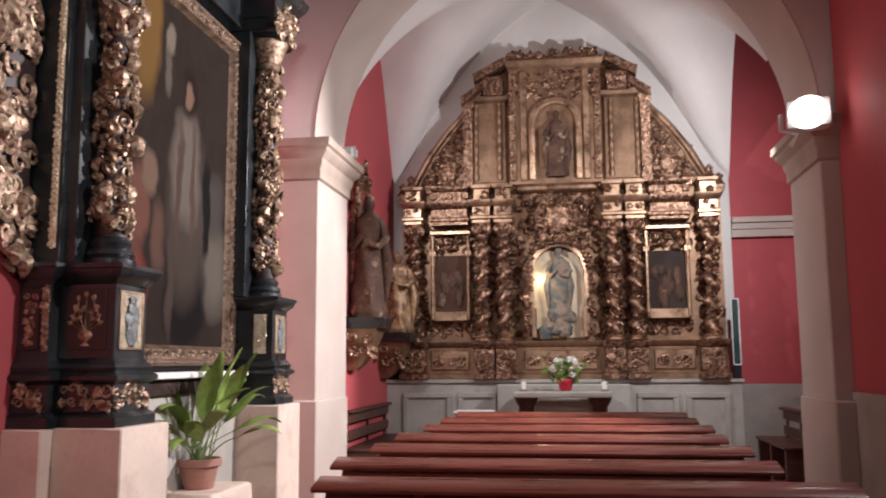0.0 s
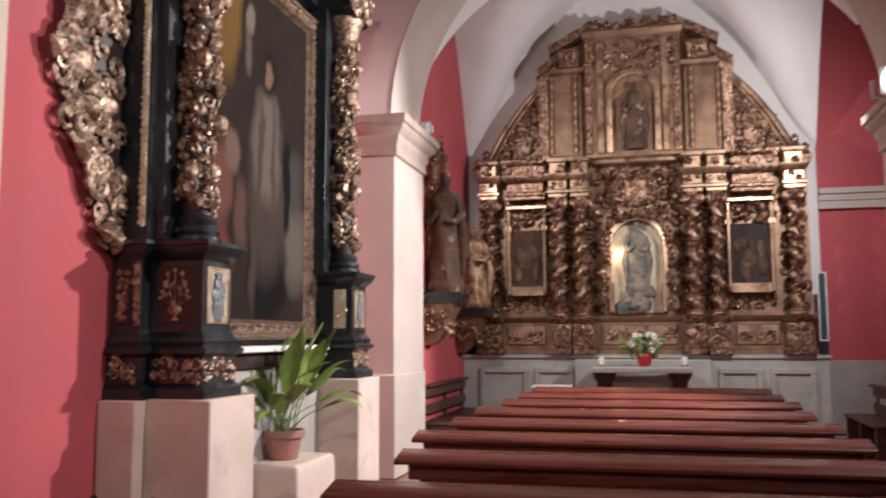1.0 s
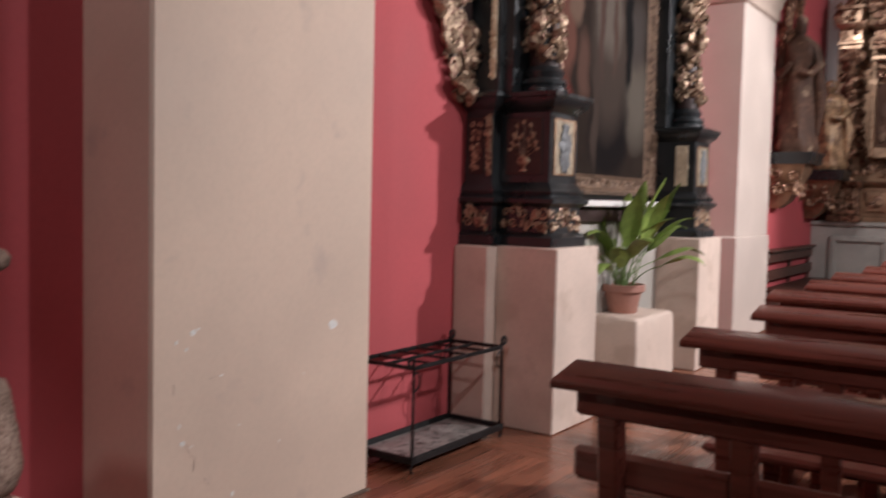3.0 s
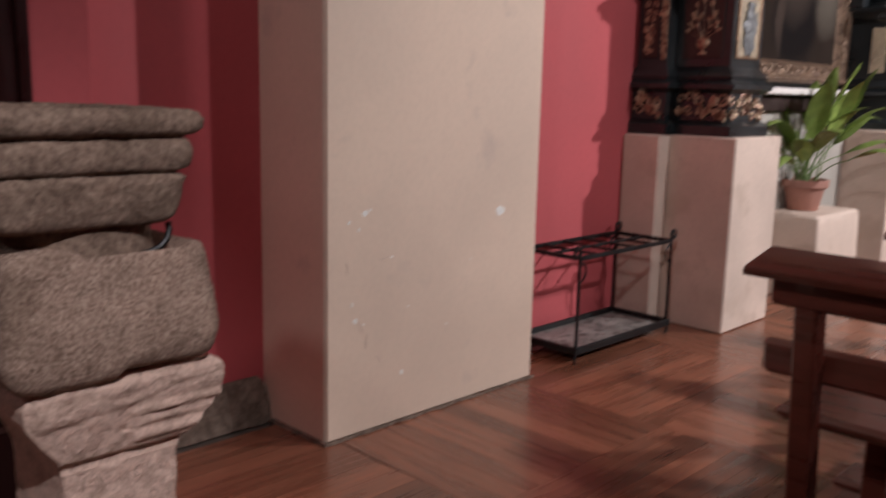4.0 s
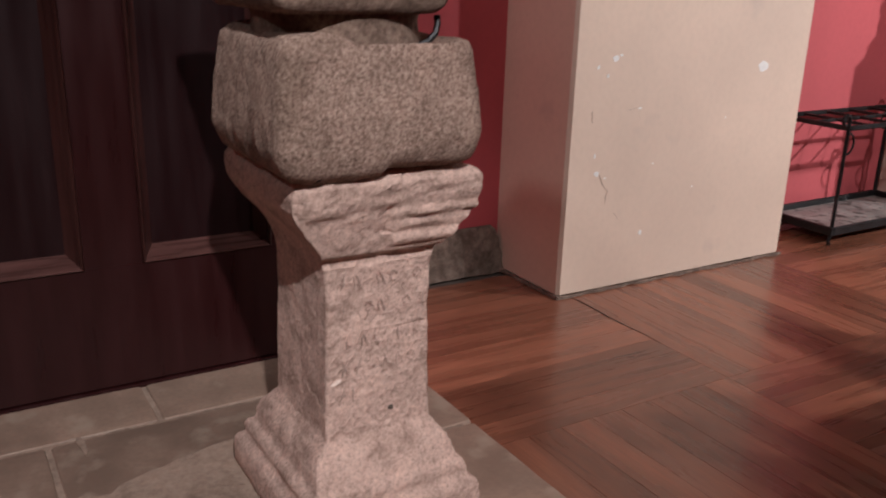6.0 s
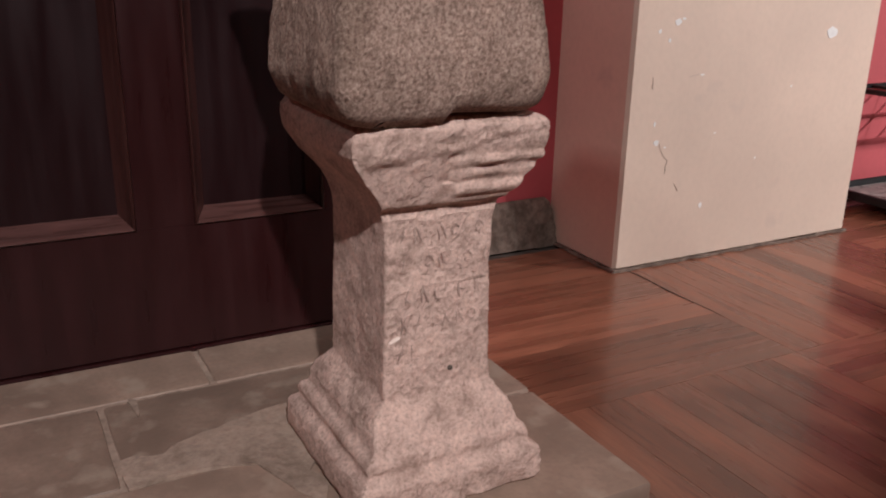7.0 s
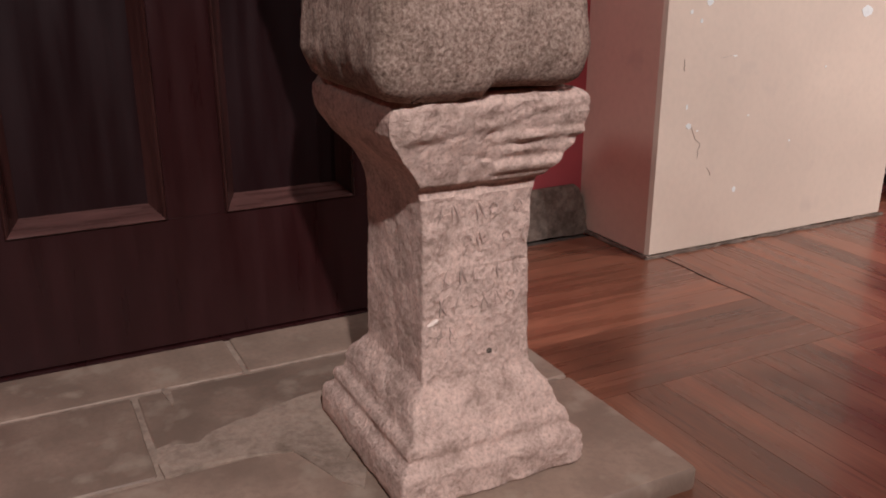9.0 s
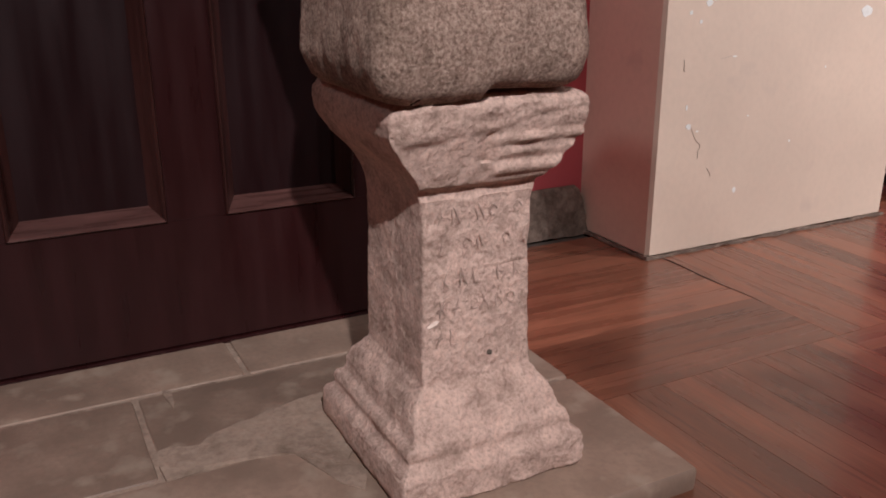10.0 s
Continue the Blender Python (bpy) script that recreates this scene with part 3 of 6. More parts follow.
# dirty joint along the foot of the pilaster
g = Geo()
pts = [(-2.694 + rnd.uniform(-0.004, 0.004), 1.885 + 1.22 * i / 24, 0.002 + rnd.uniform(-0.001, 0.003)) for i in range(25)]
g.add(tube(pts, [0.005 + rnd.uniform(0, 0.005) for _ in pts], 5))
pts = [(-3.06 + 0.37 * i / 9, 1.884 + rnd.uniform(-0.006, 0.004), 0.003) for i in range(10)]
g.add(tube(pts, [0.006 + rnd.uniform(0, 0.005) for _ in pts], 5))
solid("floor_joint", g, SKIRT, "dark dirty joint between pilaster and floor", "joint", "structure")

g = Geo().add(tube([(-2.69 + 0.46 * u, 1.948 + 0.004 * math.sin(9 * u), 0.0006) for u in np.linspace(0, 1, 10)], [0.0022, 0.0026, 0.0022, 0.002, 0.0022, 0.002, 0.0016, 0.0014, 0.001, 0.0006], 5))
solid("floor_crack", g, GROUT, "dark open joint between two parquet panels", "joint", "structure")

# stone slabs in front of the door
slab = thing("pavement", (-2.0, 0.4, 0), "low worn grey flagstone slab in front of the door", "stone slab", kind="structure")
part("bedding", Geo().add(box(-2.60, -1.60, -1.45, 1.06, -0.01, 0.045, 0.003)), MORTAR, slab, "pale mortar bed")
for x0, x1, y0, y1, s in ((-2.60, -2.385, -1.45, -0.55, 1), (-2.60, -2.385, -0.54, 0.395, 2), (-2.60, -2.385, 0.405, 1.085, 3),
                          (-2.375, -2.02, -1.45, -0.42, 4), (-2.375, -2.02, -0.41, 0.130, 5), (-2.375, -2.02, 0.140, 1.085, 7),
                          (-2.01, -1.57, -1.45, -0.3, 8), (-2.01, -1.57, -0.29, 1.085, 10)):
    part("flagstone", Geo().add(rough_block(x0, x1, y0, y1, [(-0.002, 0.0), (0.0, 0.012), (0.0, 0.042), (-0.004, 0.048), (-0.012, 0.0495)], 0.0022, s, 0.008, 6, 14)), FLAG, slab)

pts = [(-2.005, 0.140), (-2.060, 0.136), (-2.118, 0.142), (-2.124, 0.170), (-2.108, 0.200), (-2.104, 0.226), (-2.132, 0.250), (-2.146, 0.292), (-2.158, 0.320), (-2.160, 0.350), (-2.178, 0.388),
       (-2.184, 0.420), (-2.198, 0.470), (-2.205, 0.520), (-2.19, 0.60), (-2.13, 0.62), (-1.97, 0.52), (-1.90, 0.47), (-1.93, 0.43), (-1.985, 0.39), (-2.012, 0.30), (-2.020, 0.22)]
part("mortar_patch", Geo().add(prism(pts, "z", 0.046, 0.0535)), MORTAR, slab, "pale patch of smeared mortar")
for pts in ([(-2.39, 0.200), (-2.37, 0.196), (-2.31, 0.203), (-2.285, 0.206), (-2.31, 0.213), (-2.37, 0.216)], [(-1.985, 0.39), (-1.90, 0.42), (-1.84, 0.44), (-1.80, 0.47), (-1.86, 0.50), (-1.97, 0.46)]):
    part("mortar_smear", Geo().add(prism(pts, "z", 0.046, 0.0525)), MORTAR, slab)

# ---- font on an old altar stone ----
font = thing("holy_water_font", (-1.88, 0.69, 0.05), "holy water font of inscribed altar, granite block and moulded basin", "font")
AXF, AYF = -1.90, 0.69
prof = [(0.070, 0.050), (0.081, 0.060), (0.083, 0.085), (0.082, 0.116), (0.077, 0.127), (0.066, 0.133), (0.060, 0.141), (0.062, 0.154), (0.058, 0.168), (0.047, 0.176), (0.044, 0.188), (0.039, 0.204), (0.028, 0.224), (0.013, 0.244), (0.004, 0.258), (0.002, 0.272),
        (0.0, 0.31), (-0.002, 0.40), (-0.004, 0.50), (-0.003, 0.57), (0.0, 0.605), (0.006, 0.628), (0.014, 0.646), (0.025, 0.662), (0.038, 0.677), (0.050, 0.691), (0.058, 0.706), (0.064, 0.720),
        (0.068, 0.735), (0.070, 0.755), (0.068, 0.774), (0.060, 0.787), (0.042, 0.794), (0.02, 0.795)]


dense = fine(prof, 0.0042)


def bump_at(v, mid, half):
    return max(0.0, 1 - ((v - mid) / half) ** 2)


def worn_altar(x, y, z):
    """The front of the cornice is broken: a plain band on one half, ridges on the other, a rough lip above both."""
    n1 = noise.noise(Vector((y * 30, z * 30, 1.7)))
    n2 = noise.noise(Vector((y * 75, z * 75, 5.1)))
    n3 = noise.noise(Vector((y * 14, z * 14, 9.3)))
    if y < 0.560 and z > 0.70:
        y -= 0.005 * min(1.0, (z - 0.70) / 0.03)
    if x > -1.800 and 0.61 < z < 0.80:
        lip = 0.727 + 0.10 * (y - 0.60) + 0.010 * n1 + 0.008 * n3
        top = 0.062 + 0.006 * n1 + 0.004 * n2 + 0.005 * n3 - 1.1 * max(0.0, z - 0.778) - 0.5 * max(0.0, lip + 0.016 - z)
        split = 0.690 + 0.014 * noise.noise(Vector((z * 40, 2.0, 0)))
        slope = 0.016 + 0.33 * max(0.0, z - 0.632)
        plain = slope + 0.001 + 0.004 * n1 + 0.002 * n2
        worn = 0.55 + 0.9 * n3
        ridged = slope + 0.004 + worn * (0.013 * bump_at(z, 0.716 + 0.004 * n1, 0.010) + 0.010 * bump_at(z, 0.690 + 0.004 * n3, 0.010)) + 0.010 * bump_at(z, 0.660, 0.014) + 0.003 * n1
        k = min(1.0, max(0.0, (y - split) / 0.022))
        k = k * k * (3 - 2 * k)
        under = plain * (1 - k) + ridged * k - 0.007 * math.exp(-((y - split) / 0.012) ** 2) * (z > 0.675)
        foot = min(1.0, max(0.0, (z - 0.626 - 0.004 * n1) / 0.012))
        under = under * foot - 0.004 * (1 - foot)
        e = min(1.0, max(0.0, (z - lip) / 0.011 + 0.5))
        e = e * e * (3 - 2 * e)
        c = max(0.0, (0.550 - y) / 0.045)
        blend = min(1.0, (x + 1.800) / 0.035)
        x += (-1.765 + (top - 0.020 * c * c) * e + under * (1 - e) - x) * blend
    elif x > -1.772 and 0.27 < z < 0.61:
        x += 0.0024 * n2 + 0.0018 * n1 + 0.002 * n3 - 0.003 * bump_at(z, 0.47, 0.004) * (y > 0.66)
    elif z < 0.27:
        x += 0.006 * n1 + 0.003 * n2
        y += 0.005 * n1 + 0.002 * n2
    if y < 0.585 and z > 0.77:
        z += 0.004 * n2
    return x, y, z


part("altar_stone", Geo().add(rough_block(-2.03, -1.765, 0.578, 0.805, dense, 0.0026, 11, 0.006, 72, 24, None, worn_altar)), PINKSTONE, font, "pinkish sandstone altar with worn base and cornice", smooth=60)
rnd = random.Random(8)
g = Geo()
for row, z in enumerate((0.580, 0.525, 0.462, 0.405, 0.350)):
    y = 0.605 + rnd.uniform(0, 0.012)
    while y < 0.785 and row < 4 or y < 0.64:
        kind = rnd.randrange(6)
        x, h, fade = -1.7650, rnd.uniform(0.014, 0.019), rnd.uniform(0.6, 1.5)

        def stroke(y0, z0, y1, z1):
            pts = []
            for u in (0, 0.33, 0.66, 1):
                yy, zz = y + y0 + (y1 - y0) * u + 0.0012 * math.sin(5 * u + row), z + z0 + (z1 - z0) * u
                pts.append((worn_altar(-1.765, yy, zz)[0] + 0.0012, yy, zz))
            g.add(tube(pts, [0.0006, 0.0016 * fade, 0.0015 * fade, 0.0005], 5))
        if kind in (0, 2, 4):
            stroke(0, -h, rnd.uniform(-0.004, 0.004), h * rnd.uniform(0.5, 1))
        if kind in (1, 4):
            stroke(0.001, h, 0.015, -h)
        if kind in (1, 3):
            stroke(0.002, -h, 0.010, h)
        if kind in (2, 3):
            stroke(0, -h * rnd.choice((0.0, 0.9)), 0.013, -h * rnd.choice((0.1, 0.9)))
        if kind == 5:
            for k in range(5):
                stroke(0.008 + 0.008 * math.cos(k * 1.1), 0.011 * math.sin(k * 1.1), 0.008 + 0.008 * math.cos(k * 1.1 + 1), 0.011 * math.sin(k * 1.1 + 1))
        y += rnd.choice((0.024, 0.030, 0.036, 0.050))
# raised strokes, darker than the stone to show the shade of the cuts
part("inscription", g, INCISED, font, "worn incised strokes of an illegible inscription")
part("chip", Geo().add(blob(0.005, 0.013, 0.005, 3, 0.5), pose(-1.767, 0.600, 0.378, 20, 0, 0)), FRESHCHIP, font, "pale fresh chip in the stone")
part("pit", Geo().add(blob(0.004, 0.006, 0.006, 2, 0.3), pose(-1.766, 0.717, 0.300)), GROUT, font, "small dark pit in the stone")


def block_top(x, y):
    d = noise.noise(Vector((x * 5, y * 5, 3.0)))
    return -0.035 * math.exp(-((y - 0.71) / 0.085) ** 2) * (1 if x > -1.85 else 0.3) + 0.012 * math.exp(-((y - 0.555) / 0.05) ** 2) + 0.006 * d


prof = [(-0.030, 0.788), (-0.012, 0.792), (-0.002, 0.806), (0.004, 0.85), (0.002, 0.90), (-0.004, 0.95), (-0.009, 1.00), (-0.014, 1.018), (-0.028, 1.026), (-0.06, 1.024)]


def worn_block(x, y, z):
    """A shallow notch under the front, where the block does not touch the altar."""
    if y < 0.53 and z < 0.86:
        y += 0.020 * ((0.86 - z) / 0.07) ** 2
    if x > -1.70 and z < 0.84:
        x -= 0.016 * ((0.84 - z) / 0.05) ** 2
    if x > -1.78 and z < 0.84:
        k = min(1.0, max(0.0, (y - 0.655) / 0.015))
        z += k * (0.015 - 0.040 * max(0.0, y - 0.67)) * (0.84 - z) / 0.044
    return x, y, z


part("granite_block", Geo().add(rough_block(-2.05, -1.672, 0.468, 0.850, fine(prof, 0.008), 0.0055, 21, 0.030, 50, 15, block_top, worn_block)), GRANITE, font, "rough grey granite block", smooth=60)
part("neck", Geo().add(lathe([(0.150, 0.985), (0.152, 1.01), (0.148, 1.03), (0.146, 1.05), (0.150, 1.07), (0.155, 1.09)], 36, (-1.845, 0.640, 0))), BASINSTONE, font, "dark round neck under the basin")
part("drain_pipe", Geo().add(tube([(-1.715, 0.772, 1.062), (-1.712, 0.772, 1.048), (-1.710, 0.767, 1.032), (-1.708, 0.752, 1.019), (-1.712, 0.735, 1.011), (-1.72, 0.715, 1.006)], 0.006, 8)), IRON, font, "thin dark drain pipe")
prof = [(-0.10, 1.062), (-0.046, 1.066), (-0.034, 1.078), (-0.027, 1.10), (-0.022, 1.130), (-0.019, 1.146), (-0.024, 1.152), (-0.030, 1.157), (-0.016, 1.164), (-0.011, 1.180), (-0.008, 1.198), (-0.012, 1.210),
        (-0.022, 1.218), (-0.003, 1.225), (0.005, 1.234), (0.007, 1.250), (0.002, 1.262), (-0.010, 1.267), (-0.05, 1.266), (-0.06, 1.25), (-0.09, 1.17), (-0.14, 1.14)]
part("basin", Geo().add(rough_block(-2.09, -1.64, 0.435, 0.805, fine(prof, 0.008), 0.0062, 31, 0.022, 40, 20)), BASINSTONE, font, "moulded brown stone basin", smooth=60)

# ---- door ----
door = thing("door_1", (-2.58, 0.34, 0.05), "dark brown panelled wooden door, closed", "door", kind="structure")
part("frame", Geo().add(box(-2.66, -2.585, -0.20, -0.165, 0.0, 2.45)).add(box(-2.66, -2.585, 0.84, 0.87, 0.0, 2.45)).add(box(-2.66, -2.585, -0.165, 0.84, 2.40, 2.45)), DARKWOOD, door)
part("threshold", Geo().add(box(-2.68, -2.59, -0.165, 0.84, 0.0, 0.056)), DARKWOOD, door)
rails = (0.06, 0.392, 1.25, 1.42, 2.30, 2.398)
g = Geo()
for z0, z1 in ((rails[0], rails[1]), (rails[2], rails[3]), (rails[4], rails[5])):
    g.add(box(-2.668, -2.60, -0.162, 0.838, z0, z1, 0.0006))
for z0, z1 in ((rails[1], rails[2]), (rails[3], rails[4])):
    for y0, y1 in ((-0.162, -0.075), (0.285, 0.428), (0.775, 0.838)):
        g.add(box(-2.668, -2.60, y0, y1, z0, z1, 0.0006))
leaf = part("leaf", g, DARKWOOD, door)
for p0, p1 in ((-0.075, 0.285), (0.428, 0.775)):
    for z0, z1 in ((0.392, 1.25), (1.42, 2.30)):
        part("panel", Geo().add(box(-2.665, -2.641, p0, p1, z0, z1)), RECESSWOOD, leaf, "recessed panel, darkened for the shade in the recess")
        m = Geo()
        w = 0.036
        for a, b in (((p0, z0), (p1, z0)), ((p1, z0), (p1, z1)), ((p1, z1), (p0, z1)), ((p0, z1), (p0, z0))):
            ia = (a[0] + w * (1 if a[0] == p0 else -1), a[1] + w * (1 if a[1] == z0 else -1))
            ib = (b[0] + w * (1 if b[0] == p0 else -1), b[1] + w * (1 if b[1] == z0 else -1))
            def lerp(p, q, t):
                return (p[0] + (q[0] - p[0]) * t, p[1] + (q[1] - p[1]) * t)
            rows = []
            for t, x in ((0.0, -2.601), (0.0, -2.594), (0.10, -2.589), (0.22, -2.593), (0.28, -2.601), (0.95, -2.640), (1.0, -2.6415)):
                pa, pb = lerp(a, ia, t), lerp(b, ib, t)
                rows.append([(x, *pa), (x, *pb)])
            V = [p for r in rows for p in r]
            F = [(2 * i, 2 * i + 1, 2 * i + 3, 2 * i + 2) for i in range(len(rows) - 1)]
            # the bottom bevel gets the lighter colour, as if lit from above
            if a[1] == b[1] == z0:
                part("lower_moulding", Geo().add((V, F)), LITMOULD, leaf, "lower moulding painted lighter for light from above", smooth=50)
            else:
                m.add((V, F))
        part("moulding", m, DOORMOULD, leaf, "", smooth=50)

# ---- iron umbrella stand ----
stand = thing("umbrella_stand", (-2.85, 3.82, 0), "black wrought iron umbrella stand with a zinc drip tray", "umbrella stand")
X0, X1, Y0, Y1 = -3.04, -2.68, 3.42, 4.27
ZT = 0.53
for x in (X0, X1):
    for y, s in ((Y0, -1), (Y1, 1)):
        curl = [(x, y, 0.0), (x, y + s * 0.012, 0.02), (x, y, 0.05), (x, y, ZT), (x, y, ZT + 0.035)]
        curl += [(x, y + s * (0.022 - 0.022 * math.cos(a)), ZT + 0.035 + 0.022 * math.sin(a)) for a in np.linspace(0.4, 4.6, 8)]
        part("leg", Geo().add(tube(curl, 0.0085, 6)), IRON, stand)
g = Geo()
for z, h in ((ZT - 0.012, 0.022),):
    g.add(box(X0, X1, Y0 - 0.008, Y0 + 0.008, z, z + h)).add(box(X0, X1, Y1 - 0.008, Y1 + 0.008, z, z + h))
    g.add(box(X0 - 0.008, X0 + 0.008, Y0, Y1, z, z + h)).add(box(X1 - 0.008, X1 + 0.008, Y0, Y1, z, z + h))
    g.add(box((X0 + X1) / 2 - 0.006, (X0 + X1) / 2 + 0.006, Y0, Y1, z + 0.003, z + h - 0.003))
part("top_frame", g, IRON, stand)
for i in range(1, 5):
    y = Y0 + (Y1 - Y0) * i / 5
    part("cross_bar", Geo().add(box(X0, X1, y - 0.006, y + 0.006, ZT - 0.008, ZT + 0.006)), IRON, stand)
g = Geo()
for a, b, c, d in ((X0 - 0.015, X1 + 0.015, Y0 - 0.02, Y0), (X0 - 0.015, X1 + 0.015, Y1, Y1 + 0.02), (X0 - 0.015, X0, Y0, Y1), (X1, X1 + 0.015, Y0, Y1)):
    g.add(box(a, b, c, d, 0.045, 0.085))
part("tray_rim", g, IRON, stand)
part("tray", Geo().add(box(X0 + 0.002, X1 - 0.002, Y0 + 0.002, Y1 - 0.002, 0.05, 0.058)), ZINC, stand, "dull zinc drip tray")
for x in (X0, X1):
    for s, y in ((1, Y0), (-1, Y1)):
        part("brace", Geo().add(tube([(x, y + s * (0.002 + 0.05 * math.sin(a)), ZT - 0.02 - 0.05 * (1 - math.cos(a))) for a in np.linspace(0, 3.0, 9)], 0.005, 5)), IRON, stand)

# ---- pews ----
def pew(at):
    p = thing("pew", (0, 0, 0), "reddish-brown varnished wooden pew with a sloping book ledge", "pew", "pews in the nave")
    L = 2.26
    # ledge: cross-section in (y, z), sloping towards the rear
    sec = [(-0.075, 0.895), (-0.078, 0.908), (-0.070, 0.916), (0.075, 0.948), (0.088, 0.944), (0.090, 0.932), (0.078, 0.922)]
    part("ledge", Geo().add(prism(sec, "x", 0.0, L)), PEW, p, smooth=50)
    part("apron", Geo().add(box(0.05, L - 0.05, -0.028, 0.012, 0.825, 0.912, 0.006)), PEW, p)
    for x in (0.105, 0.44, L - 0.49, L - 0.155):
        V, F = box(x, x + 0.055, -0.032, 0.036, 0.0, 0.90, 0.006)
        part("post", Geo().add((np.asarray(V) + [(0, 0.11 * (0.9 - v[2]), 0) for v in V], F)), PEW, p)
    part("back_rail", Geo().add(box(0.0, L, 0.064, 0.098, 0.625, 0.715, 0.012)), PEW, p)
    part("seat", Geo().add(box(0.03, L - 0.03, 0.10, 0.50, 0.500, 0.535, 0.012)), PEW, p)
    part("seat_rail", Geo().add(box(0.05, L - 0.05, 0.40, 0.43, 0.42, 0.4995, 0.005)), PEW, p)
    for x in (0.17, L - 0.24):
        part("foot", Geo().add(box(x + 0.005, x + 0.065, 0.37, 0.399, 0.0, 0.4995, 0.006)), PEW, p)
        part("stretcher", Geo().add(box(x + 0.012, x + 0.058, -0.30, 0.43, 0.06, 0.12, 0.006)), PEW, p)
    part("kneeler", Geo().add(box(0.04, L - 0.04, -0.42, -0.24, 0.215, 0.245, 0.01)), PEW, p)
    for x in (0.17, L - 0.24):
        part("kneeler_support", Geo().add(box(x + 0.012, x + 0.058, -0.40, -0.26, 0.0, 0.215, 0.005)), PEW, p)
    p.location = at
    return p


first = pew((-1.17, 2.03, 0))
for x, y in ((-1.135, 2.89), (-1.14, 3.77), (-1.28, 4.56), (-1.26, 5.35), (-1.27, 6.15), (-1.22, 7.04), (-1.22, 7.93), (-1.20, 8.83)):
    copy_thing(first, pose(x, y, 0))

# ---- side altarpiece on the nave wall ----
ALT = 6.05


def mirror(y, far):
    return 2 * ALT - y if far else y


def span(y0, y1, far):
    return (y0, y1) if not far else (2 * ALT - y1, 2 * ALT - y0)


for far in (False, True):
    pl = thing("plinth", (-2.8, mirror(4.75, far), 0), "cream plastered masonry plinth under the side altarpiece", "plinth", "plinths of the side altarpiece")
    a, b = span(4.49, 5.06, far)
    part("front_block", Geo().add(box(-2.90, -2.455, a, b, 0, 1.10, 0.008)), STAINED, pl)
    a, b = span(4.38, 5.06, far)
    part("back_block", Geo().add(box(-3.10, -2.86, a, b, 0, 1.098, 0.008)), STAINED, pl)

side = thing("side_altarpiece", (-2.9, ALT, 1.10), "black and gilded baroque side altarpiece framing a dark painting", "altarpiece")
for far in (False, True):
    s = -1 if far else 1
    turn = 0 if not far else 180
    # pedestal: front block and back block
    prof = [(0.055, 1.102), (0.055, 1.155), (0.035, 1.175), (0.02, 1.185), (0.02, 1.335), (0.035, 1.345), (0.062, 1.362), (0.062, 1.385), (0.030, 1.41), (0.040, 1.43), (0.022, 1.455), (0.0, 1.485),
            (0.0, 1.90), (0.02, 1.925), (0.045, 1.945), (0.06, 1.985), (0.07, 1.99), (0.07, 2.015), (0.0, 2.03)]
    a, b = span(4.57, 4.93, far)
    part("pedestal", Geo().add(moulded(-2.90, -2.565, a, b, prof)), BLACK, side)
    a2, b2 = span(4.465, 4.93, far)
    part("pedestal_back", Geo().add(moulded(-3.09, -2.895, a2, b2, [(o * 0.8, z + 0.001) for o, z in prof])), BLACK, side)
    # frieze of gilded carving at the foot
    g = Geo()
    carve(g, [(x, mirror(4.545, far), z, q * 1.0) for x, z, q in fill_rect(-2.87, -2.55, 1.20, 1.33, 0.062, 3)], turn, 4, proud=0.6)
    carve(g, [(x, mirror(4.445, far), z, q) for x, z, q in fill_rect(-3.08, -2.90, 1.20, 1.33, 0.062, 5)], turn, 6, proud=0.6)
    carve(g, [(-2.545, y, z, q * 1.05) for y, z, q in fill_rect(a - 0.01, b + 0.01, 1.20, 1.33, 0.065, 7)], 90, 8, proud=0.7)
    part("gilded_frieze", g, SIDEGOLD, side, "gilded carved frieze", 40)
    # panels of the dado
    fy = mirror(4.566, far)
    y_in, y_out = (fy - 0.006 * s, fy + 0.002 * s)
    part("panel", Geo().add(box(-2.855, -2.615, min(y_in, y_out), max(y_in, y_out), 1.53, 1.87, 0.002)), BOLE, side, "red-brown panel")
    g = Geo()
    vy = fy - 0.008 * s
    g.add(lathe([(0.026, 1.550), (0.028, 1.556), (0.010, 1.566), (0.012, 1.578), (0.040, 1.598), (0.046, 1.614), (0.034, 1.630), (0.040, 1.636), (0.02, 1.638)], 14), pose(-2.735, vy, 0) @ Matrix.Diagonal((1, 0.3, 1, 1)))
    for k, (dx, dz, bend) in enumerate(((0.0, 0.21, 0.0), (-0.045, 0.19, -0.02), (0.045, 0.19, 0.02), (-0.065, 0.135, -0.03), (0.065, 0.135, 0.03), (-0.07, 0.07, -0.04), (0.07, 0.07, 0.04), (-0.03, 0.11, -0.01), (0.03, 0.11, 0.01))):
        g.add(tube([(-2.735 + dx * u + bend * math.sin(math.pi * u), vy, 1.635 + dz * u) for u in np.linspace(0, 1, 6)], 0.0028, 5))
        g.add(CARVED[3], pose(-2.735 + dx, vy, 1.635 + dz, 0, 40 * k, turn) @ Matrix.Diagonal((0.034, 0.02, 0.034, 1)))
        g.add(CARVED[2], pose(-2.735 + dx * 0.6 + bend, vy, 1.635 + dz * 0.6, 0, 70 * (1 if dx > 0 else -1), turn) @ Matrix.Diagonal((0.025, 0.02, 0.03, 1)))
    part("gilded_vase", g, SIDEGOLD, side, "gilded vase of flowers in relief", 40)
    by = mirror(4.461, far)
    part("panel", Geo().add(box(-3.06, -2.955, min(by, by - 0.006 * s), max(by, by - 0.006 * s), 1.53, 1.87, 0.002)), BOLE, side)
    g = Geo()
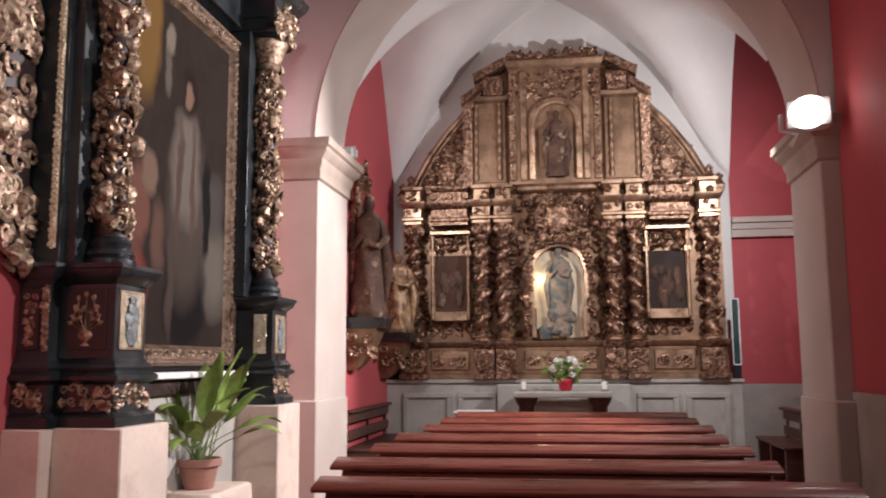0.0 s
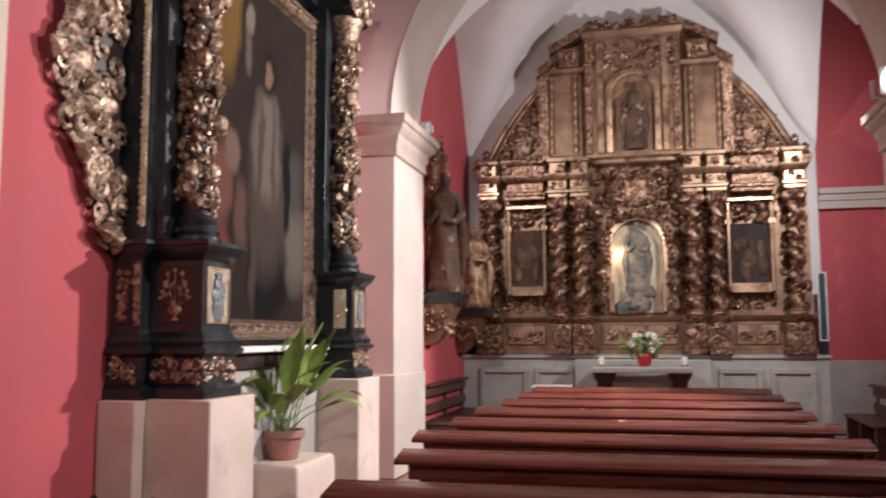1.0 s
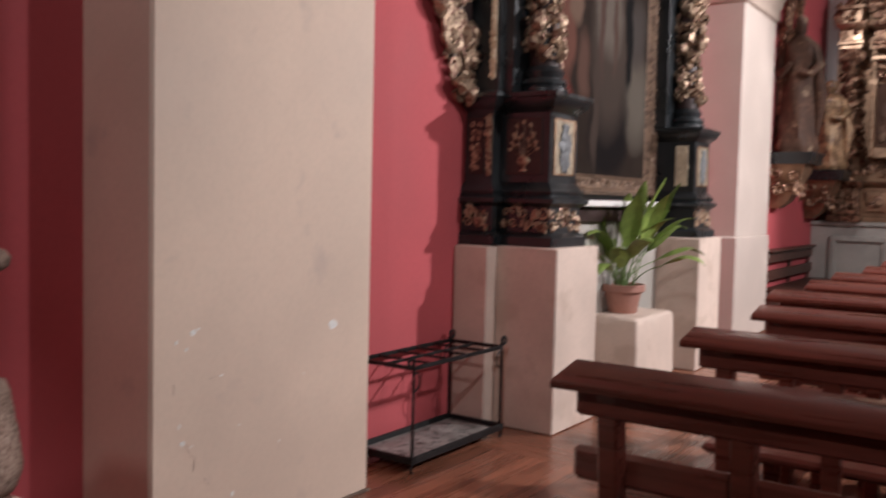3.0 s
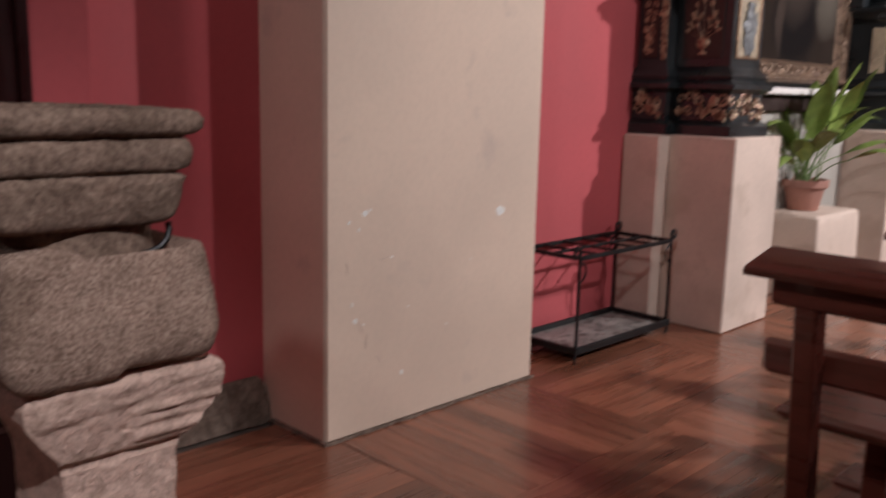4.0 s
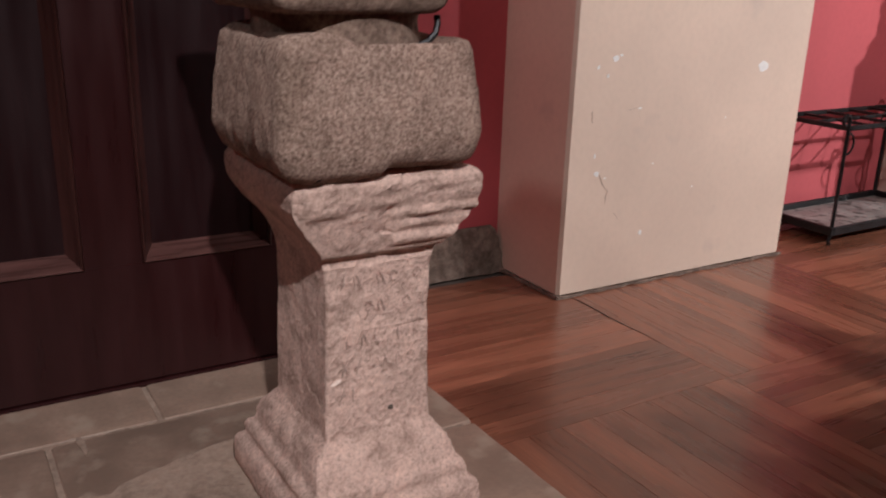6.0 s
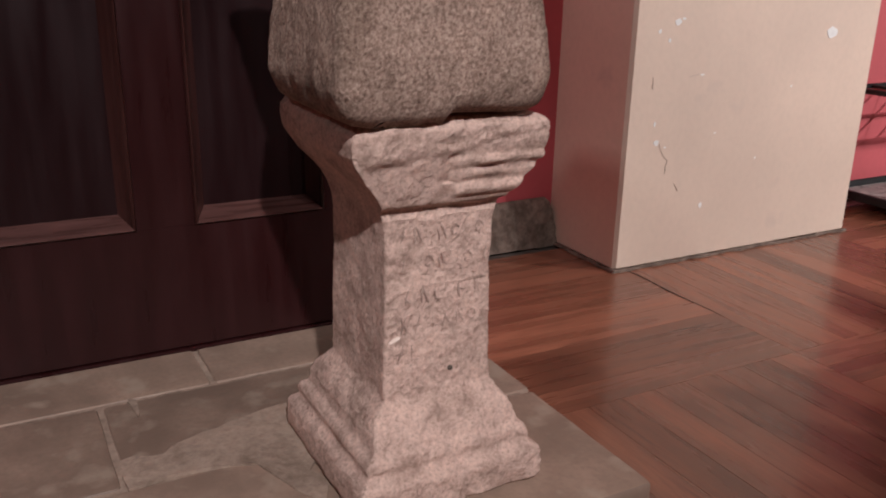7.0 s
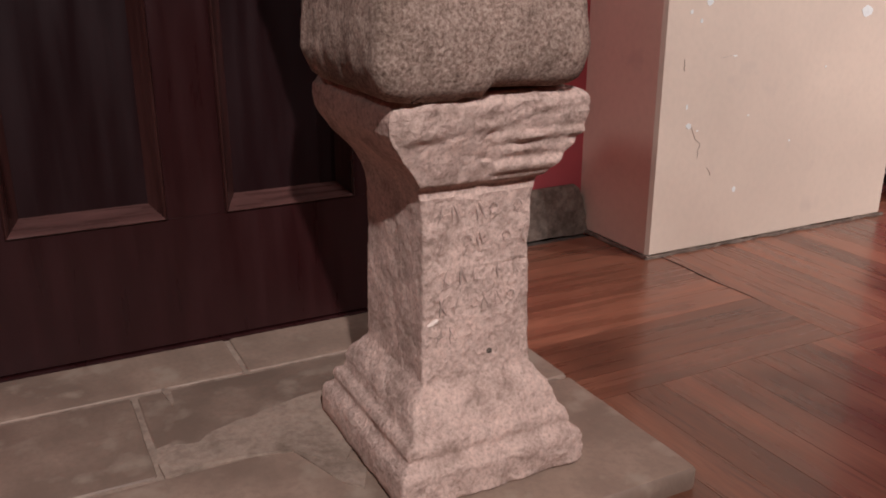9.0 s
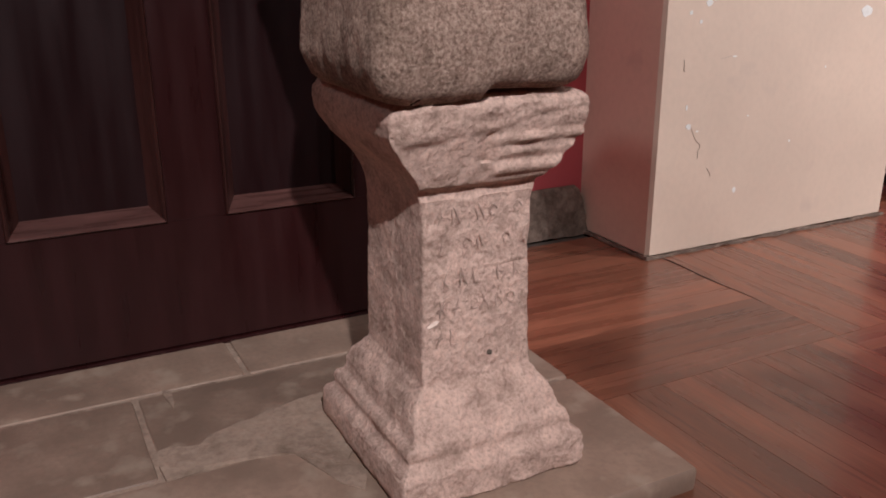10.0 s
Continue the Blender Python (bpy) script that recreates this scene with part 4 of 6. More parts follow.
    carve(g, [(x, by - 0.006 * s, z, q * 0.85) for x, z, q in fill_rect(-3.045, -2.975, 1.55, 1.85, 0.045, 12)], turn, 13, proud=0.4)
    g.add(box(-2.934, -2.900, min(by, by - 0.005 * s), max(by, by - 0.005 * s), 1.52, 1.88, 0.002))
    carve(g, [(-2.917, by - 0.006 * s, z, 0.046) for z in np.linspace(1.54, 1.87, 13)], turn, 14, proud=0.6)
    part("gilded_strip", g, SIDEGOLD, side, "gilded carved strip", 40)
    part("side_panel", Geo().add(box(-2.566, -2.560, a + 0.06, b - 0.06, 1.54, 1.86, 0.002)), PALEGOLD, side, "pale gilded panel with a grey relief")
    gb = Geo()
    for p, q, r, t_ in ((a + 0.045, a + 0.06, 1.53, 1.87), (b - 0.06, b - 0.045, 1.53, 1.87), (a + 0.06, b - 0.06, 1.53, 1.54), (a + 0.06, b - 0.06, 1.86, 1.87)):
        gb.add(box(-2.566, -2.556, p, q, r, t_, 0.002))
    part("panel_border", gb, GOLD_SMOOTH, side, "thin gilded border")
    g = Geo()
    yc = (a + b) / 2
    for w, h, z in ((0.066, 0.085, 1.635), (0.080, 0.060, 1.70), (0.058, 0.050, 1.755), (0.036, 0.040, 1.80), (0.045, 0.016, 1.825)):
        g.add(blob(0.014, w, h, int(z * 100), 0.45, 12, 8), pose(-2.555, yc, z))
    part("relief", g, RELIEFGREY, side, "grey painted relief")
    if far:
        g = Geo().add(box(-2.735, -2.625, a - 0.006, a + 0.002, 1.53, 1.87, 0.002))
        carve(g, [(x, a - 0.008, z, q * 0.9) for x, z, q in fill_rect(-2.72, -2.64, 1.55, 1.85, 0.045, 15)], 0, 16, proud=0.5)
        part("gilded_strip", g, NICHEGOLD, side, "bright gilded carved strip", 40)
    # column: base, twisted carved shaft, capital
    cx, cy = -2.715, mirror(4.75, far)
    part("column_base", Geo().add(lathe([(0.15, 2.031), (0.15, 2.055), (0.135, 2.065), (0.145, 2.085), (0.135, 2.11), (0.112, 2.12), (0.118, 2.14), (0.125, 2.155), (0.112, 2.175), (0.10, 2.19)], 24, (cx, cy, 0))), BLACK, side, "black turned column base with gilt edges")
    part("column_core", Geo().add(lathe([(0.085 + 0.014 * math.sin(z * 9), z) for z in np.linspace(2.18, 4.12, 40)], 16, (cx, cy, 0))), BOLE, side, "dark red-brown shaft")
    g = Geo()
    rnd = random.Random(21)
    for i in range(170):
        u = i / 169
        ang = i * 2.399 + (0 if not far else 1)
        z = 2.21 + 1.90 * u
        rr = 0.088 + 0.014 * math.sin(z * 9)
        q = rnd.uniform(0.075, 0.14)
        g.add(CARVED[rnd.choice((0, 1, 2, 4, 5, 7, 7))], pose(cx + rr * math.cos(ang), cy + rr * math.sin(ang), z, 0, 0, math.degrees(ang) + 90) @ pose(0, 0, 0, 0, rnd.uniform(-60, 60), 0) @ Matrix.Diagonal((q, q * 1.0, q, 1)))
    for i, (z, r, ang) in enumerate(((2.75, 0.055, 0.3), (3.15, 0.05, -0.9), (3.6, 0.06, 0.8), (2.45, 0.05, -1.4), (3.9, 0.05, 0.0))):
        g.add(blob(r, r, r * 1.3, i, 0.35), pose(cx + 0.125 * math.cos(ang), cy + s * 0.125 * math.sin(ang) * 1, z))
    part("column_carving", g, SIDEGOLD, side, "gilded carved vines and fruit winding round the column", 40)
    part("capital", Geo().add(lathe([(0.09, 4.10), (0.11, 4.13), (0.10, 4.16), (0.15, 4.30), (0.17, 4.33), (0.17, 4.36)], 16, (cx, cy, 0))), SIDEGOLD, side)
    # pilasters behind the column
    a3, b3 = span(4.47, 4.60, far)
    part("pilaster", Geo().add(box(-3.09, -2.865, a3, b3, 2.02, 4.40)), BLACK, side)
    a4, b4 = span(4.52, 5.0, far)
    part("back_pilaster", Geo().add(box(-3.09, -2.80, a4, b4, 2.02, 4.398)), BLACK, side)
    g = Geo()
    py = mirror(4.468, far)
    g.add(box(-2.925, -2.885, min(py, py - 0.008 * s), max(py, py - 0.008 * s), 2.10, 4.35, 0.003))
    carve(g, [(-2.905, py - 0.008 * s, z, 0.045) for z in np.linspace(2.12, 4.33, 54)], turn, 17, kinds=[3, 4], proud=0.8)
    # brighter gilding here makes up for light the strip does not get
    part("gilded_strip", g, NICHEGOLD, side, "narrow gilded beading", 40)
    # carved wing along the wall
    g = Geo()
    rnd = random.Random(33)
    for i in range(150):
        z = rnd.uniform(2.02, 4.5)
        w = 0.12 + 0.46 * min(1, ((z - 2.0) / 0.75)) * (0.86 + 0.18 * math.sin(z * 5.0)) if z < 3.4 else 0.50 - 0.22 * (z - 3.4)
        y = mirror(4.44 - rnd.uniform(0.0, 1.0) ** 0.8 * w, far)
        q = rnd.uniform(0.12, 0.21)
        g.add(CARVED[rnd.choice((0, 1, 6, 2, 7, 6, 0, 1))], pose(-3.06 + rnd.uniform(0, 0.03), y, z, 0, 0, 90) @ pose(0, 0, 0, 0, rnd.uniform(-180, 180), 0) @ Matrix.Diagonal((q, q * 0.8, q, 1)))
    for z, w in ((2.06, 0.12), (2.45, 0.38), (2.95, 0.50), (3.25, 0.46)):
        g.add(scroll(1.6, 0.5, 0.13), pose(-3.04, mirror(4.47 - w, far), z, 0, 0, 90) @ Matrix.Diagonal((0.12, 0.14, 0.12, 1)))
    edge_ = [(mirror(4.45, far), 2.05)] + [(mirror(4.44 - 0.88 * (0.12 + 0.46 * min(1, (z - 2.0) / 0.75) * (0.86 + 0.18 * math.sin(z * 5.0)) if z < 3.4 else 0.50 - 0.22 * (z - 3.4)), far), z) for z in np.linspace(2.08, 4.5, 22)] + [(mirror(4.45, far), 4.5)]
    part("wing_ground", Geo().add(prism(edge_, "x", -3.092, -3.055)), BOLE, side, "dark red-brown ground of the wing")
    part("carved_wing", g, SIDEGOLD, side, "gilded openwork wing of scrolls and leaves", 40)
    # entablature block
    a5, b5 = span(4.50, 5.0, far)
    part("entablature_block", Geo().add(moulded(-3.09, -2.60, a5, b5, [(0.0, 4.40), (0.02, 4.41), (0.02, 4.50), (0.04, 4.51), (0.04, 4.70), (0.08, 4.74), (0.12, 4.80), (0.14, 4.86), (0.0, 4.87)])), BLACK, side)
    g = carve(Geo(), [(-2.56, y, z, q * 1.3) for y, z, q in fill_rect(a5, b5, 4.36, 4.68, 0.10, 19)], 90, 20, proud=1.0)
    carve(g, [(x, mirror(4.46, far), z, q) for x, z, q in fill_rect(-2.9, -2.58, 4.40, 4.68, 0.10, 22)], turn, 23)
    part("gilded_corbel", g, SIDEGOLD, side, "gilded carved corbel", 40)

g = Geo().add(box(-3.09, -2.99, 4.93, 7.17, 1.40, 4.40))
part("back_board", g, BLACK, side)
part("entablature", Geo().add(box(-3.09, -2.86, 4.99, 7.11, 4.40, 4.87)), BLACK, side)
PAINTING = painted("dim_oil_painting", (0.030, 0.021, 0.017), [
    (5.55, 3.95, 0.20, 0.62, (0.30, 0.165, 0.055), 0.35), (5.92, 3.86, 0.07, 0.12, (0.34, 0.27, 0.21), 0.4), (5.90, 3.60, 0.05, 0.18, (0.20, 0.16, 0.13), 0.5),
    (6.80, 2.20, 0.24, 0.34, (0.22, 0.185, 0.15), 0.6), (6.75, 2.75, 0.20, 0.25, (0.12, 0.10, 0.09), 0.6), (6.28, 1.95, 0.34, 0.42, (0.024, 0.019, 0.019), 0.3),
    (6.27, 2.62, 0.33, 0.70, (0.115, 0.085, 0.07), 0.35), (6.24, 2.95, 0.24, 0.44, (0.25, 0.205, 0.17), 0.4), (6.12, 2.80, 0.05, 0.50, (0.15, 0.09, 0.075), 0.5), (6.36, 2.85, 0.04, 0.46, (0.16, 0.10, 0.08), 0.5),
    (6.265, 3.56, 0.13, 0.20, (0.040, 0.025, 0.02), 0.4), (6.25, 3.54, 0.065, 0.11, (0.33, 0.20, 0.14), 0.4), (5.45, 2.00, 0.20, 0.22, (0.36, 0.085, 0.07), 0.4), (5.50, 2.52, 0.15, 0.30, (0.27, 0.12, 0.09), 0.4),
    (5.66, 2.80, 0.11, 0.16, (0.30, 0.19, 0.14), 0.4), (5.80, 2.35, 0.10, 0.26, (0.20, 0.11, 0.085), 0.5), (6.62, 2.70, 0.07, 0.42, (0.022, 0.020, 0.020), 0.3), (6.02, 2.05, 0.05, 0.40, (0.12, 0.085, 0.07), 0.6)])
part("canvas", Geo().add(box(-2.988, -2.955, 5.07, 7.03, 1.55, 4.18, 0.002)), PAINTING, side, "dim old oil painting in brown, black and pale tones")
# mitred picture frame with gilded carving
FY0, FY1, FZ0, FZ1 = 4.95, 7.15, 1.435, 4.30
w = 0.15
g = Geo()
for a, b in (((FY0, FZ0), (FY1, FZ0)), ((FY1, FZ0), (FY1, FZ1)), ((FY1, FZ1), (FY0, FZ1)), ((FY0, FZ1), (FY0, FZ0))):
    def inset(p, t):
        return (p[0] + t * w * (1 if p[0] == FY0 else -1), p[1] + t * w * (1 if p[1] == FZ0 else -1))
    rows = []
    for t, x in ((0, -2.988), (0, -2.90), (0.12, -2.885), (0.25, -2.89), (0.32, -2.905), (0.62, -2.915), (0.70, -2.905), (0.80, -2.905), (0.88, -2.93), (1.0, -2.952)):
        rows += [(x, *inset(a, t)), (x, *inset(b, t))]
    g.add((rows, [(2 * i, 2 * i + 1, 2 * i + 3, 2 * i + 2) for i in range(9)]))
frame_ob = part("picture_frame", g, FRAMEGOLD, side, "bronzed brown moulded picture frame", 30)
g = Geo()
for i in range(46):
    for z, fz in ((FZ0 + w * 0.47, 0), (FZ1 - w * 0.47, 0)):
        g.add(CARVED[(2, 3, 7)[i % 3]], pose(-2.908, FY0 + 0.1 + (FY1 - FY0 - 0.2) * i / 45, z, 0, 0, 90) @ pose(0, 0, 0, 0, 90 * (i % 2), 0) @ Matrix.Diagonal((0.05, 0.03, 0.05, 1)))
for i in range(60):
    for y in (FY0 + w * 0.47, FY1 - w * 0.47):
        g.add(CARVED[(2, 3, 7)[i % 3]], pose(-2.908, y, FZ0 + 0.1 + (FZ1 - FZ0 - 0.2) * i / 59, 0, 0, 90) @ Matrix.Diagonal((0.05, 0.03, 0.05, 1)))
part("gilded_leaves", g, FRAMEGOLD, frame_ob, "gilded leaf ornament", 40)
g = Geo()
for i in range(70):
    g.add(blob(0.010, 0.017, 0.012, i, 0.2, 6, 4), pose(-2.889, FY0 + 0.02 + (FY1 - FY0 - 0.04) * i / 69, FZ0 + 0.025)).add(blob(0.010, 0.017, 0.012, i, 0.2, 6, 4), pose(-2.889, FY0 + 0.02 + (FY1 - FY0 - 0.04) * i / 69, FZ1 - 0.025))
for i in range(90):
    for y in (FY0 + 0.025, FY1 - 0.025):
        g.add(blob(0.010, 0.012, 0.017, i, 0.2, 6, 4), pose(-2.889, y, FZ0 + 0.02 + (FZ1 - FZ0 - 0.04) * i / 89))
part("gilded_beading", g, FRAMEGOLD, frame_ob, "gilded beading", 40)

# altar table below the painting
mensa = thing("side_altar", (-2.85, ALT, 0), "white plastered side altar with a marbled front", "altar")
part("top", Geo().add(box(-3.09, -2.72, 5.07, 7.03, 1.345, 1.390, 0.006)), WHITE, mensa, "white altar top")
# solid dark strip, coloured for the shade in the gap below the top
part("dark_band", Geo().add(box(-3.09, -2.78, 5.07, 7.03, 1.235, 1.334, 0.003)), BOLE, mensa, "dark strip in place of the shaded gap under the top")
part("front", Geo().add(box(-3.09, -2.82, 5.07, 7.03, 0.0, 1.234, 0.003)), DADO, mensa, "pale marbled front")
g = Geo()
rnd = random.Random(5)
for i in range(26):
    y = rnd.uniform(5.1, 6.2)
    z = rnd.uniform(0.55, 1.18)
    a = rnd.uniform(-0.6, 0.6)
    pts = [(-2.818, y + 0.05 * u * math.sin(a) * 4, z + (u - 0.5) * 0.22 * math.cos(a)) for u in np.linspace(0, 1, 6)]
    g.add(tube(pts, [0.003, 0.010, 0.014, 0.012, 0.007, 0.002], 5))
part("painted_leaves", g, WHITE, mensa, "white painted leaf pattern")

# masonry block with the potted plant
blk = Geo().add(rough_block(-2.98, -2.46, 5.76, 6.50, [(0.01, 0.0), (0.004, 0.25), (0.0, 0.50), (-0.006, 0.54), (-0.022, 0.556), (-0.05, 0.56)], 0.006, 6, 0.025, 8, 4))
solid("masonry_block", blk, STAINED, "small cream plastered block used as a plant stand", "block")
PX, PYY, PZ = -2.70, 6.06, 0.562
plant = thing("potted_plant", (PX, PYY, PZ), "aspidistra with broad green leaves in a terracotta pot", "potted plant")
part("pot", Geo().add(lathe([(0.098, 0.0), (0.104, 0.006), (0.135, 0.155), (0.152, 0.157), (0.158, 0.163), (0.16, 0.208), (0.154, 0.213), (0.143, 0.212), (0.14, 0.19), (0.06, 0.185)], 32, (PX, PYY, PZ))), TERRACOTTA, plant, "terracotta pot with a broad rim")
part("soil", Geo().add(lathe([(0.138, 0.178), (0.138, 0.192), (0.07, 0.197), (0.01, 0.20)], 18, (PX, PYY, PZ))), SOIL, plant)
rnd = random.Random(12)


def plant_leaf(base, yaw, reach, height, droop, length, width):
    """A lance leaf on a curved stalk. yaw: 0 is towards +y, 90 towards -x."""
    d = Vector((-math.sin(yaw), math.cos(yaw), 0))
    side_ = Vector((-d.y, d.x, 0))
    top_ = base + d * reach * 0.45 + Vector((0, 0, height * 0.55))
    stalk = [base + (top_ - base) * u + Vector((0, 0, 0.03 * math.sin(math.pi * u))) for u in np.linspace(0, 1, 6)]
    part("stalk", Geo().add(tube(stalk, [0.005, 0.0048, 0.0045, 0.004, 0.004, 0.004], 5)), STALK, plant)
    V, F = [], []
    nn = 12
    lean = math.atan2(height * 0.45 + 0.05, reach * 0.55 + 1e-3)
    p = top_.copy()
    for i in range(nn + 1):
        u = i / nn
        an = lean - droop * u * u
        t = d * math.cos(an) + Vector((0, 0, 1)) * math.sin(an)
        up = side_.cross(t)
        ww = width * (math.sin(math.pi * (0.03 + 0.965 * u ** 0.85))) ** 0.8
        wave = 0.006 * math.sin(9 * u + yaw * 3)
        V += [p - side_ * ww + up * (0.30 * ww + wave), p - side_ * ww * 0.5 + up * 0.12 * ww, p, p + side_ * ww * 0.5 + up * 0.12 * ww, p + side_ * ww + up * (0.30 * ww - wave)]
        p = p + t * (length / nn)
    for i in range(nn):
        for j in range(4):
            a = i * 5 + j
            F.append((a, a + 1, a + 6, a + 5))
    part("leaf", Geo().add((V, F)), LEAF, plant, smooth=80)


for i, (yaw, reach, height, droop, length, width) in enumerate((
        (-10, 0.10, 0.62, 0.25, 0.44, 0.058), (20, 0.16, 0.60, 0.5, 0.42, 0.055), (160, 0.14, 0.55, 0.7, 0.40, 0.055), (175, 0.24, 0.44, 1.3, 0.40, 0.048), (140, 0.18, 0.36, 1.0, 0.34, 0.055),
        (-20, 0.32, 0.46, 1.0, 0.48, 0.052), (5, 0.42, 0.40, 1.1, 0.52, 0.045), (-60, 0.26, 0.52, 0.8, 0.40, 0.055), (-100, 0.20, 0.50, 0.9, 0.38, 0.058), (-130, 0.24, 0.40, 1.2, 0.36, 0.055),
        (-160, 0.20, 0.30, 0.9, 0.30, 0.058), (60, 0.2, 0.5, 0.7, 0.40, 0.05), (100, 0.22, 0.45, 0.9, 0.38, 0.05), (-80, 0.12, 0.62, 0.3, 0.44, 0.06), (-35, 0.18, 0.68, 0.35, 0.44, 0.05),
        (-170, 0.34, 0.24, 1.4, 0.32, 0.042), (30, 0.3, 0.30, 1.1, 0.40, 0.05), (-140, 0.10, 0.55, 0.5, 0.40, 0.06), (190, 0.14, 0.28, 1.1, 0.28, 0.05), (-45, 0.38, 0.34, 1.2, 0.42, 0.048),
        (165, 0.30, 0.36, 1.5, 0.38, 0.05), (-15, 0.22, 0.50, 0.7, 0.44, 0.056), (40, 0.26, 0.52, 0.9, 0.42, 0.05), (-95, 0.34, 0.30, 1.3, 0.36, 0.05), (-120, 0.16, 0.60, 0.6, 0.42, 0.056), (120, 0.30, 0.32, 1.4, 0.36, 0.048), (-65, 0.10, 0.66, 0.3, 0.44, 0.05), (10, 0.34, 0.52, 0.8, 0.46, 0.046))):
    length, width, reach = length * 1.12, width * 1.28, reach * 1.5
    droop = droop * 1.25 + 0.15
    b = Vector((PX + rnd.uniform(-0.06, 0.06), PYY + rnd.uniform(-0.06, 0.06), PZ + 0.19))
    plant_leaf(b, radians(yaw), reach, height, droop, length, width)

# ---- high altar ----
RX0, RX1, RZ = -2.52, 2.10, 1.21


def rx(u):
    """Across the altarpiece: u from -1 to 1."""
    return (RX0 + RX1) / 2 + u * (RX1 - RX0) / 2


base = thing("altar_wall", (AX, 12.5, 0), "grey stone base wall with recessed panels under the high altarpiece", "stone base")
part("wall", Geo().add(box(CL + 0.002, CR - 0.035, 12.36, YE - 0.002, 0, 1.14)), DADO, base)
part("ledge", Geo().add(moulded(CL + 0.004, CR - 0.037, 12.36, YE - 0.004, [(0.0, 1.141), (0.02, 1.15), (0.03, 1.16), (0.03, 1.20), (0.0, 1.205)])), DADO, base, "projecting stone ledge")
for x0, x1 in ((-2.45, -1.75), (-1.66, -1.12), (0.82, 1.38), (1.48, 2.05)):
    g = Geo()
    for a, b, c, d in ((x0, x1, 0.95, 1.02), (x0, x1, 0.2, 0.27), (x0, x0 + 0.07, 0.27, 0.95), (x1 - 0.07, x1, 0.27, 0.95)):
        g.add(box(a, b, 12.325, 12.36, c, d, 0.006))
    part("panel_frame", g, DADO, base)
part("altar_block", Geo().add(box(-1.08, 0.72, 12.05, 12.36, 0, 1.14, 0.012)), DADO, base, "pale stone block behind the altar table")

ret = thing("high_altarpiece", (AX, 12.6, 1.205), "tall gilded baroque altarpiece with twisted columns, niches and paintings", "altarpiece")
# back boards
n = 24
cut = [(-1.0, 0), (1.0, 0), (1.0, 2.60), (0.93, 2.90), (0.84, 3.28), (0.72, 3.66), (0.56, 4.05), (0.50, 4.24), (0.36, 4.26), (0.36, 4.62), (0.28, 4.74), (-0.28, 4.74), (-0.36, 4.62), (-0.36, 4.26), (-0.50, 4.24), (-0.56, 4.05), (-0.72, 3.66), (-0.84, 3.28), (-0.93, 2.90), (-1.0, 2.60)]
part("back_board", Geo().add(prism([(rx(u), RZ + h) for u, h in cut], "y", 12.66, 12.78)), GOLD_DULL, ret)


def Z(h):
    return RZ + h


# predella
part("predella", Geo().add(moulded(rx(-1) + 0.02, rx(1) - 0.02, 12.45, 12.66, [(0.03, Z(0)), (0.03, Z(0.06)), (0.0, Z(0.09)), (0.0, Z(0.44)), (0.03, Z(0.47)), (0.05, Z(0.52)), (0.0, Z(0.53))])), GOLD_DULL, ret)
for u, w in ((-0.90, 0.17), (-0.46, 0.14), (-0.33, 0.14), (0.33, 0.14), (0.46, 0.14), (0.90, 0.17)):
    part("pedestal", Geo().add(moulded(rx(u) - w, rx(u) + w, 12.30, 12.46, [(0.03, Z(0.0)), (0.03, Z(0.07)), (0.0, Z(0.10)), (0.0, Z(0.42)), (0.03, Z(0.45)), (0.045, Z(0.52)), (0.0, Z(0.535))])), GOLD, ret)
    g = carve(Geo(), [(x, 12.297, z, q * 1.05) for x, z, q in fill_rect(rx(u) - w + 0.02, rx(u) + w - 0.02, Z(0.12), Z(0.41), 0.12, int(u * 100))], 0, 40 + int(u * 10), proud=0.8)
    part("pedestal_carving", g, GOLD, ret, "carved gilded leaves", 40)
for u0, u1 in ((-0.80, -0.56), (0.56, 0.80), (-0.22, 0.22)):
    part("predella_panel", Geo().add(box(rx(u0), rx(u1), 12.42, 12.455, Z(0.13), Z(0.40), 0.012)), GOLD_SMOOTH, ret)
    g = carve(Geo(), [(x, 12.418, z, q) for x, z, q in fill_rect(rx(u0) + 0.03, rx(u1) - 0.03, Z(0.18), Z(0.35), 0.13, 50)], 0, 51, proud=0.5)
    part("predella_carving", g, GOLD, ret, "low gilded relief", 40)
